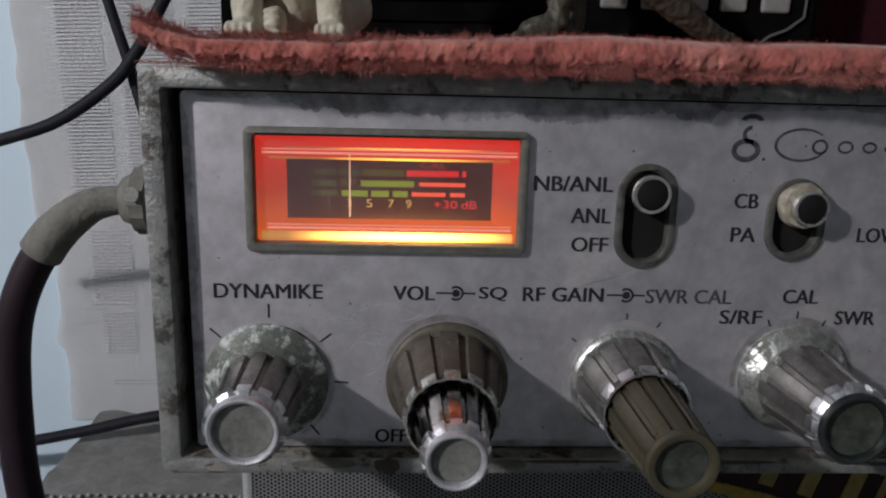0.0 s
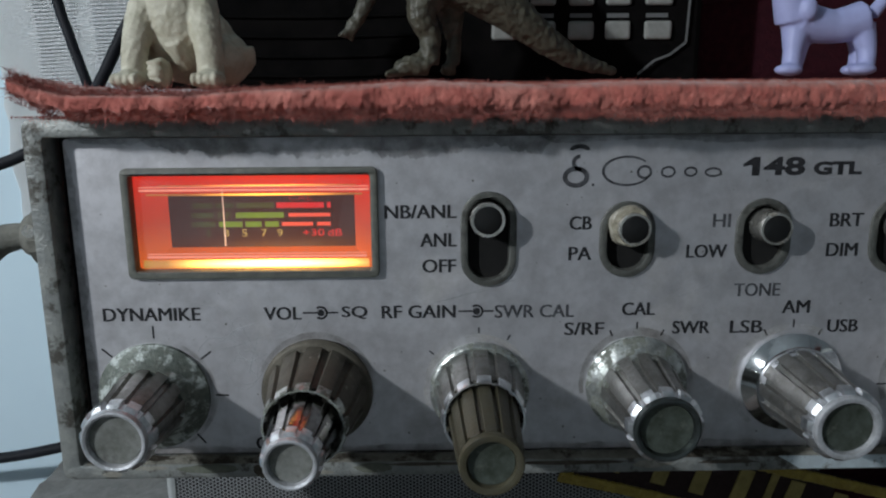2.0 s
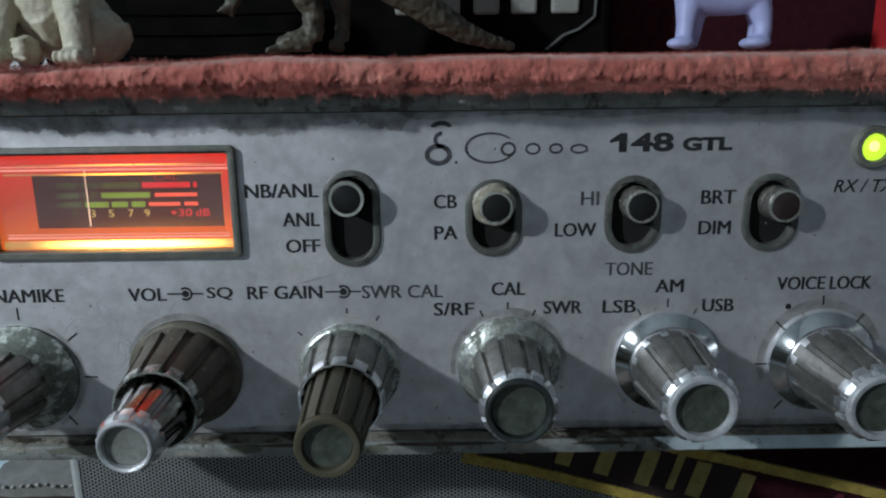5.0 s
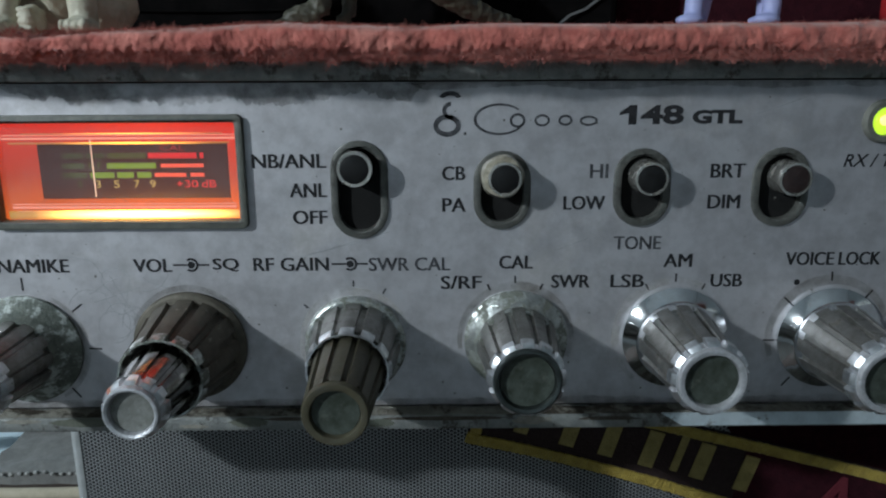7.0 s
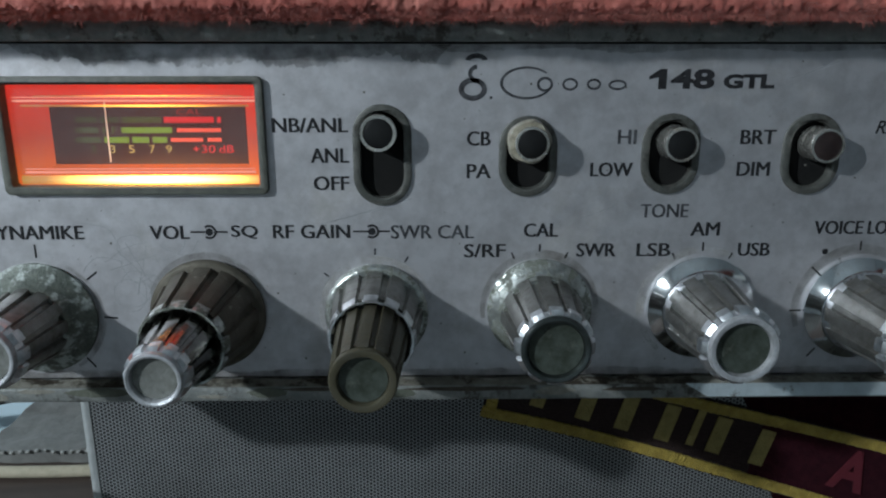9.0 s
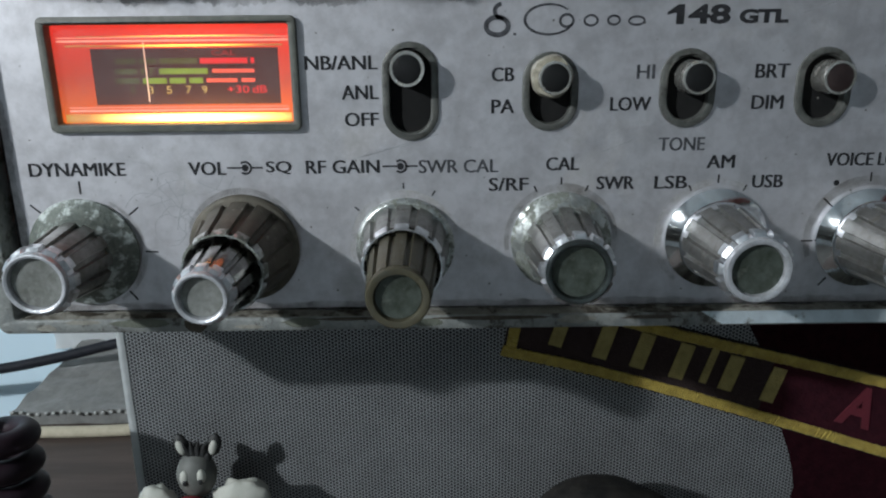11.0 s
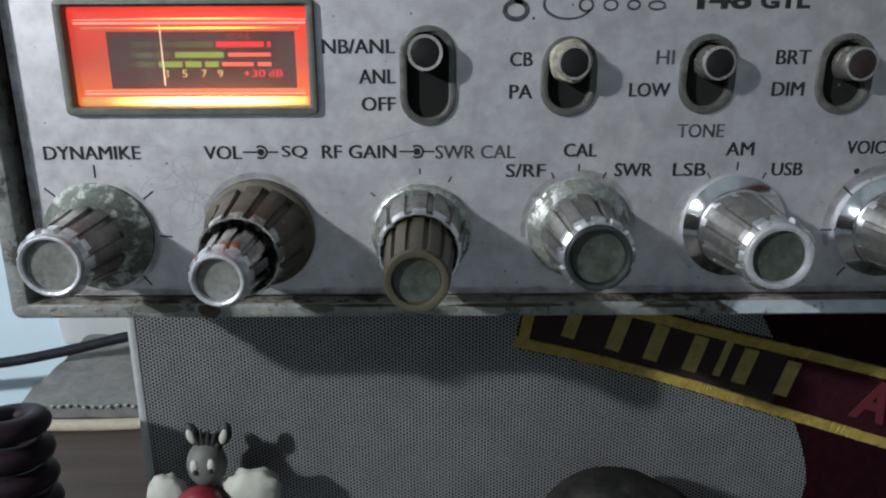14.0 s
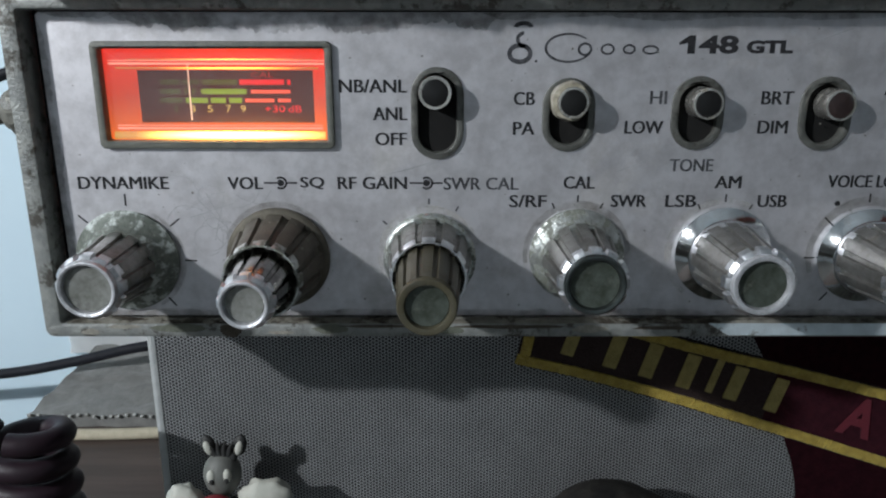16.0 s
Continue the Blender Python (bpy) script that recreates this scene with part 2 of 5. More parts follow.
    "dust": mat("dust_film", (0.13, 0.125, 0.11), 0.9, 0, (0.20, 0.195, 0.175), 500, 0.9, 0.3, 1500),
}


def glow(name, low, mid, high, z_low, z_mid, z_high, x_mid, x_half, side, strength, base=(0.25, 0.04, 0.02)):
    """Plastic lit from behind by a small lamp under it: colour runs up the height, brightness falls off to both sides (centimetres)."""
    m = bpy.data.materials.new(name)
    m.use_nodes = True
    n, l = m.node_tree.nodes, m.node_tree.links
    b = n["Principled BSDF"]
    b.inputs["Base Color"].default_value, b.inputs["Roughness"].default_value = (*base, 1), 0.35
    co, sep = n.new("ShaderNodeTexCoord"), n.new("ShaderNodeSeparateXYZ")
    l.new(co.outputs["Object"], sep.inputs[0])
    r = n.new("ShaderNodeMapRange")
    r.inputs[1].default_value, r.inputs[2].default_value = (z_low - 0.1) * CM, (z_high - 0.1) * CM
    l.new(sep.outputs[2], r.inputs[0])
    ramp = n.new("ShaderNodeValToRGB")
    e = ramp.color_ramp.elements
    e[0].color, e[1].color = (*low, 1), (*high, 1)
    k = e.new((z_mid - z_low) / (z_high - z_low))
    k.color = (*mid, 1)
    l.new(r.outputs[0], ramp.inputs[0])
    s = n.new("ShaderNodeMath")
    s.operation = "SUBTRACT"
    s.inputs[1].default_value = (x_mid - 10) * CM
    l.new(sep.outputs[0], s.inputs[0])
    a = n.new("ShaderNodeMath")
    a.operation = "ABSOLUTE"
    l.new(s.outputs[0], a.inputs[0])
    f = n.new("ShaderNodeMapRange")
    f.interpolation_type = "SMOOTHSTEP"
    f.inputs[1].default_value, f.inputs[2].default_value, f.inputs[3].default_value, f.inputs[4].default_value = 0, x_half * CM, strength, side
    l.new(a.outputs[0], f.inputs[0])
    l.new(ramp.outputs[0], b.inputs["Emission Color"])
    l.new(f.outputs[0], b.inputs["Emission Strength"])
    return m


M["glow_face"] = glow("meter_surround", (0.90, 0.18, 0.02), (0.56, 0.066, 0.030), (0.80, 0.030, 0.016), 3.6, 4.3, 5.05, 3.6, 2.2, 0.75, 1.0)
M["glow_strip"] = glow("meter_lamp_strip", (1.0, 0.36, 0.03), (1.0, 0.55, 0.14), (1.0, 0.38, 0.04), 3.63, 3.71, 3.80, 3.45, 1.75, 0.6, 13.0)
M["glow_top"] = glow("meter_top_edge", (1.0, 0.40, 0.06), (1.0, 0.42, 0.05), (1.0, 0.36, 0.06), 4.6, 4.8, 5.0, 3.45, 1.3, 0.35, 4.0)
M["glow_plate"] = glow("meter_scale_plate", (0.14, 0.026, 0.009), (0.065, 0.012, 0.006), (0.05, 0.006, 0.004), 3.7, 4.1, 4.8, 3.6, 1.8, 0.6, 1.0, (0.012, 0.005, 0.004))
M["ridge"] = mat("meter_ridge", (0.5, 0.2, 0.15), 0.2, 0, emit=(1.0, 0.30, 0.20), emit_strength=0.75)
M["green_bar"] = mat("green_bar", (0.1, 0.2, 0.02), 0.5, 0, emit=(0.17, 0.22, 0.012), emit_strength=0.75)
M["green_dim"] = mat("green_bar_dim", (0.06, 0.1, 0.02), 0.5, 0, emit=(0.09, 0.075, 0.01), emit_strength=0.45)
M["green_dark"] = mat("green_bar_dark", (0.04, 0.06, 0.02), 0.5, 0, emit=(0.06, 0.05, 0.008), emit_strength=0.45)
M["red_dim"] = mat("red_bar_dim", (0.2, 0.02, 0.02), 0.5, 0, emit=(0.45, 0.012, 0.015), emit_strength=0.6)
M["red_bar"] = mat("red_bar", (0.3, 0.02, 0.02), 0.5, 0, emit=(0.70, 0.015, 0.02), emit_strength=0.9)
M["pink_bar"] = mat("pink_bar", (0.4, 0.1, 0.05), 0.5, 0, emit=(0.95, 0.065, 0.04), emit_strength=0.8)
M["amber_digit"] = mat("amber_digit", (0.3, 0.25, 0.1), 0.5, 0, emit=(0.42, 0.30, 0.07), emit_strength=0.8)
M["needle"] = mat("needle_white", (0.7, 0.6, 0.45), 0.4, 0, emit=(0.95, 0.62, 0.45), emit_strength=0.5)


def perforated():
    """Punched steel sheet: staggered round holes, one millimetre apart."""
    m = bpy.data.materials.new("perforated_steel")
    m.use_nodes = True
    n, l = m.node_tree.nodes, m.node_tree.links
    b = n["Principled BSDF"]
    co, sep = n.new("ShaderNodeTexCoord"), n.new("ShaderNodeSeparateXYZ")
    l.new(co.outputs["Object"], sep.inputs[0])

    def op(kind, a, c=None):
        o = n.new("ShaderNodeMath")
        o.operation = kind
        for i, v in enumerate((a, c)):
            if v is None:
                continue
            if isinstance(v, (int, float)):
                o.inputs[i].default_value = v
            else:
                l.new(v, o.inputs[i])
        return o.outputs[0]

    px, pz = 0.00146, 0.00084
    near = []
    for shift in (0.0, 0.5):
        u = op("SUBTRACT", op("FRACT", op("ADD", op("DIVIDE", sep.outputs[0], px), shift + 40)), 0.5)
        v = op("SUBTRACT", op("FRACT", op("ADD", op("DIVIDE", sep.outputs[2], pz), shift + 40)), 0.5)
        u, v = op("MULTIPLY", u, px), op("MULTIPLY", v, pz)
        near.append(op("SQRT", op("ADD", op("MULTIPLY", u, u), op("MULTIPLY", v, v))))
    d = op("MINIMUM", near[0], near[1])
    r = n.new("ShaderNodeMapRange")
    r.inputs[1].default_value, r.inputs[2].default_value = 0.00027, 0.00033
    l.new(d, r.inputs[0])
    t = n.new("ShaderNodeTexNoise")
    t.inputs["Scale"].default_value, t.inputs["Detail"].default_value = 120, 6
    l.new(co.outputs["Object"], t.inputs["Vector"])
    c = n.new("ShaderNodeMix")
    c.data_type = "RGBA"
    c.inputs[6].default_value, c.inputs[7].default_value = (0.225, 0.233, 0.237, 1), (0.42, 0.433, 0.44, 1)
    l.new(t.outputs[0], c.inputs[0])
    x = n.new("ShaderNodeMix")
    x.data_type = "RGBA"
    x.inputs[6].default_value = (0.014, 0.014, 0.015, 1)
    l.new(r.outputs[0], x.inputs[0])
    l.new(c.outputs[2], x.inputs[7])
    l.new(x.outputs[2], b.inputs["Base Color"])
    q = n.new("ShaderNodeMapRange")
    q.inputs[4].default_value = 0.35
    l.new(r.outputs[0], q.inputs[0])
    l.new(q.outputs[0], b.inputs["Metallic"])
    b.inputs["Roughness"].default_value = 0.42
    u = n.new("ShaderNodeBump")
    u.inputs["Strength"].default_value, u.inputs["Distance"].default_value = 0.8, 0.0003
    l.new(r.outputs[0], u.inputs["Height"])
    l.new(u.outputs[0], b.inputs["Normal"])
    return m


M["grille"] = perforated()


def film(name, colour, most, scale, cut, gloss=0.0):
    """A thin see-through layer of one colour, patchy by noise; most is its share where it lies thickest."""
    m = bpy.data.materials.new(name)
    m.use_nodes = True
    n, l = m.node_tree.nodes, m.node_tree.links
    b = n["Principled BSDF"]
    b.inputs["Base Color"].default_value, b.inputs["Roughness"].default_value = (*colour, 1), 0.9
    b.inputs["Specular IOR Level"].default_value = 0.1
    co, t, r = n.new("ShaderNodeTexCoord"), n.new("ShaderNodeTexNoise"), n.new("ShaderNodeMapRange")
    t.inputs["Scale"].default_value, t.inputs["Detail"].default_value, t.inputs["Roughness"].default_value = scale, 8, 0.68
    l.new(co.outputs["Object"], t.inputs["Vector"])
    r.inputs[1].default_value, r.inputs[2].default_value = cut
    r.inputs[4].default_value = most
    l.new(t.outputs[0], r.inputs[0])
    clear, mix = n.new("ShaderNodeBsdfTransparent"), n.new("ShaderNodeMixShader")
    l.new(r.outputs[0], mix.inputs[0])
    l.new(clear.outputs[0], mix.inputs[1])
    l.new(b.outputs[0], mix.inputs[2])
    last = mix
    if gloss:
        shine, top = n.new("ShaderNodeBsdfGlossy"), n.new("ShaderNodeMixShader")
        shine.inputs["Roughness"].default_value = 0.15
        top.inputs[0].default_value = gloss
        l.new(mix.outputs[0], top.inputs[1])
        l.new(shine.outputs[0], top.inputs[2])
        last = top
    l.new(last.outputs[0], n["Material Output"].inputs[0])
    return m


# pale layer stands in for the haze of reflections on the meter window
M["lens_dusty"] = film("hazy_lens", (0.60, 0.50, 0.48), 0.085, 160, (0.2, 0.8), 0.05)
M["grime"] = film("grey_film", (0.20, 0.195, 0.19), 0.46, 260, (0.28, 0.62))
M["grime_brown"] = film("brown_film", (0.15, 0.135, 0.11), 0.5, 300, (0.36, 0.70))
M["chalk"] = film("chalky_dust", (0.50, 0.48, 0.44), 0.4, 320, (0.40, 0.66))

# ---- building helpers: all places in centimetres from the radio's lower front corner ----
ORIGIN = {}


def thing(name, base, label, category, group="", kind=""):
    ob = new(name)
    ob.empty_display_size = 0.01
    ob.location = at(*base)
    ORIGIN[ob] = Vector(base)
    return tagged(ob, label, category, group, kind)


def part(name, bm, material, parent=None, label="", smooth=False):
    """Links a bmesh drawn in place as one mesh object, under a thing or a part."""
    org = ORIGIN[parent] if parent else Vector((0, 0, 0))
    bm.transform(Matrix.Scale(CM, 4) @ Matrix.Translation(-org))
    me = bpy.data.meshes.new(name)
    if smooth:
        for f in bm.faces:
            f.smooth = True
    bm.normal_update()
    bm.to_mesh(me)
    bm.free()
    for m in material if isinstance(material, (list, tuple)) else [material]:
        me.materials.append(M[m])
    if smooth:
        me.set_sharp_from_angle(angle=radians(smooth if smooth > 1 else 40))
    ob = new(name, me)
    if parent:
        ob.parent = parent
    else:
        ob.location = (0, 0, BASE)
    ORIGIN[ob] = org
    if label:
        ob["label"] = label
    return ob


def box(x0, x1, y0, y1, z0, z1, bevel=0.0, seg=2):
    bm = bmesh.new()
    bmesh.ops.create_cube(bm, size=1)
    bm.transform(Matrix.Translation(((x0 + x1) / 2, (y0 + y1) / 2, (z0 + z1) / 2)) @ Matrix.Diagonal((x1 - x0, y1 - y0, z1 - z0, 1)))
    if bevel:
        bmesh.ops.bevel(bm, geom=bm.edges[:], offset=bevel, segments=seg, affect="EDGES", profile=0.5)
    return bm


def join(*bms):
    out = bmesh.new()
    for b in bms:
        me = bpy.data.meshes.new("tmp")
        b.to_mesh(me)
        out.from_mesh(me)
        b.free()
        bpy.data.meshes.remove(me)
    return out


def paint(bm, index):
    for f in bm.faces:
        f.material_index = index
    return bm


def lathe(profile, centre, axis="y", seg=48, ripple=None, close=True):
    """Turns (along, radius) pairs about an axis through centre; ripple(angle, row) scales the radius."""
    bm = bmesh.new()
    rings = []
    for row, (a, r) in enumerate(profile):
        ring = []
        for i in range(seg):
            t = 2 * math.pi * i / seg
            k = r * (ripple(t, row) if ripple else 1)
            c, s = math.cos(t) * k, math.sin(t) * k
            v = {"y": (c, a, s), "z": (c, s, a), "x": (a, c, s)}[axis]
            ring.append(bm.verts.new(Vector(v) + Vector(centre)))
        rings.append(ring)
    for p, q in zip(rings, rings[1:]):
        for i in range(seg):
            bm.faces.new((p[i], p[(i + 1) % seg], q[(i + 1) % seg], q[i]))
    if close:
        bm.faces.new(rings[0])
        bm.faces.new(rings[-1][::-1])
    bmesh.ops.recalc_face_normals(bm, faces=bm.faces[:])
    return bm


def tube(points, radius, seg=12, smooth_steps=8):
    """A round bar through points, by Catmull-Rom; radius one number or one for each point."""
    pts = [Vector(p) for p in points]
    rad = list(radius) if isinstance(radius, (list, tuple)) else [radius] * len(pts)
    path, rr = [], []
    for i in range(len(pts) - 1):
        p0, p1, p2, p3 = pts[max(i - 1, 0)], pts[i], pts[i + 1], pts[min(i + 2, len(pts) - 1)]
        for k in range(smooth_steps):
            t = k / smooth_steps
            path.append(0.5 * (2 * p1 + (p2 - p0) * t + (2 * p0 - 5 * p1 + 4 * p2 - p3) * t * t + (3 * p1 - p0 - 3 * p2 + p3) * t ** 3))
            rr.append(rad[i] * (1 - t) + rad[i + 1] * t)
    path.append(pts[-1])
    rr.append(rad[-1])
    bm = bmesh.new()
    up, rings = Vector((0.13, 0.31, 0.94)), []
    for i, p in enumerate(path):
        d = (path[min(i + 1, len(path) - 1)] - path[max(i - 1, 0)]).normalized()
        side = d.cross(up)
        side = side.normalized() if side.length > 1e-4 else Vector((1, 0, 0))
        up = side.cross(d).normalized()
        rings.append([bm.verts.new(p + (side * math.cos(2 * math.pi * k / seg) + up * math.sin(2 * math.pi * k / seg)) * rr[i]) for k in range(seg)])
    for a, b in zip(rings, rings[1:]):
        for k in range(seg):
            bm.faces.new((a[k], a[(k + 1) % seg], b[(k + 1) % seg], b[k]))
    bm.faces.new(rings[0][::-1])
    bm.faces.new(rings[-1])
    bmesh.ops.recalc_face_normals(bm, faces=bm.faces[:])
    return bm


def blob(centre, size, seg=20, rough=0.0, freq=1.0, turn=0.0):
    bm = bmesh.new()
    bmesh.ops.create_uvsphere(bm, u_segments=seg, v_segments=seg * 2 // 3, radius=1)
    m = Matrix.Translation(centre) @ Matrix.Rotation(radians(turn), 4, "Y") @ Matrix.Diagonal((*size, 1))
    for v in bm.verts:
        if rough:
            v.co *= 1 + rough * noise.noise(v.co * freq + Vector(centre))
    bm.transform(m)
    return bm


def outline(kind, *a):
    """A closed outline in x, z: a box with round corners (x0, x1, z0, z1, r), or a path of points."""
    if kind == "path":
        return list(a[0])
    x0, x1, z0, z1, r = a
    pts = []
    for cx, cz, s in ((x1 - r, z1 - r, 0), (x0 + r, z1 - r, 90), (x0 + r, z0 + r, 180), (x1 - r, z0 + r, 270)):
        for k in range(7):
            t = radians(s + 15 * k)
            pts.append((cx + r * math.cos(t), cz + r * math.sin(t)))
    return pts


def sheet(outlines, y0, y1):
    """A flat plate between y0 and y1: the first outline filled, the others cut through it."""
    cu = bpy.data.curves.new("tmp", "CURVE")
    cu.dimensions, cu.fill_mode = "2D", "BOTH"
    for pts in outlines:
        s = cu.splines.new("POLY")
        s.points.add(len(pts) - 1)
        for p, (x, z) in zip(s.points, pts):
            p.co = (x, z, 0, 1)
        s.use_cyclic_u = True
    cu.extrude = abs(y1 - y0) / 2
    bm = from_curve(cu, Matrix.Translation((0, (y0 + y1) / 2, 0)) @ Matrix.Rotation(radians(90), 4, "X"))
    bmesh.ops.remove_doubles(bm, verts=bm.verts[:], dist=0.0005)
    return bm


def from_curve(cu, m):
    ob = bpy.data.objects.new("tmp", cu)
    scene.collection.objects.link(ob)
    me = bpy.data.meshes.new_from_object(ob.evaluated_get(bpy.context.evaluated_depsgraph_get()))
    bm = bmesh.new()
    bm.from_mesh(me)
    bm.transform(m)
    bpy.data.objects.remove(ob)
    bpy.data.curves.remove(cu)
    bpy.data.meshes.remove(me)
    return bm


def words(text, x0, x1, z0, z1, y, thick=0.004, bold=0.0, shear=0.0, heavy=0.0):
    """Raised lettering that fills the box x0..x1, z0..z1 on the plane y."""
    cu = bpy.data.curves.new("tmp", "FONT")
    cu.body, cu.extrude, cu.offset, cu.shear, cu.resolution_u = text, 0.01, bold, shear, 3
    bm = from_curve(cu, Matrix.Rotation(radians(90), 4, "X"))
    xs, zs, ys = [v.co.x for v in bm.verts], [v.co.z for v in bm.verts], [v.co.y for v in bm.verts]
    for v in bm.verts:
        v.co.x = x0 + (v.co.x - min(xs)) / (max(xs) - min(xs)) * (x1 - x0)
        v.co.z = z0 + (v.co.z - min(zs)) / (max(zs) - min(zs)) * (z1 - z0)
        v.co.y = y - (max(ys) - v.co.y) / (max(ys) - min(ys)) * thick
    if heavy:
        extra = bm.copy()
        extra.transform(Matrix.Translation((heavy, -0.0006, 0)))
        return join(bm, extra)
    return bm


def bar(x0, z0, x1, z1, width, y, thick=0.004):
    """A short painted stroke on the plane y."""
    d = Vector((x1 - x0, 0, z1 - z0)).normalized() * 1
    s = Vector((-d.z, 0, d.x)) * width / 2
    a, b = Vector((x0, y, z0)), Vector((x1, y, z1))
    bm = bmesh.new()
    back = [bm.verts.new(p) for p in (a + s, a - s, b - s, b + s)]
    front = [bm.verts.new(v.co - Vector((0, thick, 0))) for v in back]
    bm.faces.new(front)
    for i in range(4):
        bm.faces.new((back[i], back[(i + 1) % 4], front[(i + 1) % 4], front[i]))
    bmesh.ops.recalc_face_normals(bm, faces=bm.faces[:])
    return bm


def arc_stroke(centre, rx, rz, a0, a1, width, y, n=24, thick=0.004, taper=0.0):
    """A painted stroke along part of an ellipse."""
    bm = bmesh.new()
    prev = None
    for i in range(n + 1):
        t = radians(a0 + (a1 - a0) * i / n)
        w = width * (1 - taper * abs(2 * i / n - 1)) / 2
        c, s = math.cos(t), math.sin(t)
        row = [bm.verts.new((centre[0] + (rx + k * w) * c, y - thick, centre[1] + (rz + k * w) * s)) for k in (-1, 1)]
        if prev:
            bm.faces.new((prev[0], prev[1], row[1], row[0]))
        prev = row
    bmesh.ops.recalc_face_normals(bm, faces=bm.faces[:])
    return bm


# ---- the room ----
def slab(name, b, material, label, category):
    return tagged(part(name, box(*b), material), label, category, kind="structure")


slab("floor", (-170, 190, -130, 34, -91, -87), "floor", "grey worn cement floor under the table", "floor")
slab("ceiling", (-170, 190, -130, 34, 160, 164), "ceiling", "plain pale painted ceiling over the room", "ceiling")
slab("wall_north", (-170, 190, 26, 34, -87, 160), "wall", "pale blue painted wall behind the table", "wall")
slab("wall_south", (-170, 190, -130, -122, -87, 160), "room", "plain dim painted wall closing the room", "wall")
slab("wall_west", (-170, -162, -122, 26, -87, 160), "room", "plain dim painted side wall", "wall")
slab("wall_east", (182, 190, -122, 26, -87, 160), "room", "plain dim painted side wall", "wall")

table = thing("table", (10, 0, -87), "dark brown wooden table under the stacked radio gear", "table")
part("tabletop", box(-12.6, 90, -6, 25.5, -15, -12, 0.3), "wood", table)
for lx in (-12, 85):
    for ly in (-4, 20):
        part("leg", box(lx, lx + 4, ly, ly + 4, -87, -15, 0.2), "wood", table)

lamp = thing("ceiling_lamp", (-39.7, -34.2, 160), "bare white glowing bulb hanging on a cord", "lamp")
part("bulb", lathe([(24.2, 0.6), (25, 2.2), (27.2, 3.0), (29.7, 3.0), (32.7, 1.8), (34.2, 1.4)], (-39.7, -34.2, 0), "z", 20), "bulb", lamp, smooth=True)
part("socket", lathe([(34.2, 1.5), (34.4, 1.9), (38.2, 1.9), (39.2, 0.8)], (-39.7, -34.2, 0), "z", 20), "socket", lamp, smooth=True)
part("cord", lathe([(39.2, 0.25), (160, 0.25)], (-39.7, -34.2, 0), "z", 8), "cable", lamp)
for o in lamp.children:
    if o.name.startswith("bulb"):
        o.visible_shadow = False

# ---- the two-way radio ----
radio = thing("two_way_radio", (10, 11.7, 0.1), "old grey two-way radio with dirty chrome knobs and lit meter", "radio")
X0, X1, Z0, Z1 = -0.05, 20.0, 0.2, 6.0
part("case", box(X0 + 0.06, X1 - 0.06, 0.72, 23.5, Z0 + 0.05, Z1 - 0.06, 0.08), "case", radio, "dark grey painted sheet metal case")


def ring_frame(o, i, y0, y1, bevel=0.05):
    bm = sheet([outline("box", *o), outline("box", *i)], y0, y1)
    bmesh.ops.remove_doubles(bm, verts=bm.verts[:], dist=0.0005)
    sharp = [e for e in bm.edges if len(e.link_faces) == 2 and e.calc_face_angle(0) > 1.2 and all(abs(v.co.y - y0) < 1e-4 for v in e.verts)]
    bmesh.ops.bevel(bm, geom=sharp, offset=bevel, segments=2, affect="EDGES", profile=0.5)
    return bm


frame_part = part("front_frame", ring_frame((X0, X1, Z0, Z1, 0.16), (0.24, X1 - 0.3, 0.45, 5.72, 0.05), -0.30, 0.32, 0.04), "frame", radio, "scuffed grey metal front surround", smooth=35)
lip = box(12.0, 19.6, -0.33, -0.28, 0.25, 0.46)
for v in lip.verts:
    if v.co.y < -0.3 and v.co.z > 0.4:
        v.co.y = -0.302
    if v.co.x < 13 and v.co.z > 0.4:
        v.co.x -= 0.35
part("lower_lip", lip, "lip", frame_part, "bare scraped metal along the lower edge")
part("case_collar", ring_frame((X0 + 0.06, X1 - 0.06, Z0 + 0.05, Z1 - 0.06, 0.1), (0.22, X1 - 0.28, 0.43, 5.74, 0.05), 0.30, 0.74, 0.02), "case", radio, "dark grey painted sheet metal case")
part("backing", sheet([outline("box", 0.2, 19.75, 0.4, 5.75, 0.02), outline("box", 1.32, 5.07, 3.59, 5.16, 0.02)], 0.22, 0.74), "recess", radio, "dark gap round the panel")

SLOTS = [(6.865, 3.32, 4.84), (9.05, 3.45, 4.67), (11.2, 3.48, 4.70), (13.33, 3.47, 4.70)]
SLOT_R = 0.44
holes = [outline("box", x - SLOT_R + 0.02, x + SLOT_R - 0.02, a + 0.02, b - 0.02, SLOT_R - 0.021) for x, a, b in SLOTS]
holes.append(outline("box", 1.30, 5.08, 3.58, 5.17, 0.06))
panel = part("panel", sheet([outline("box", 0.40, 19.5, 0.50, 5.69, 0.08)] + holes, 0.0, 0.14), "panel", radio, "scratched dusty silver-grey front panel")

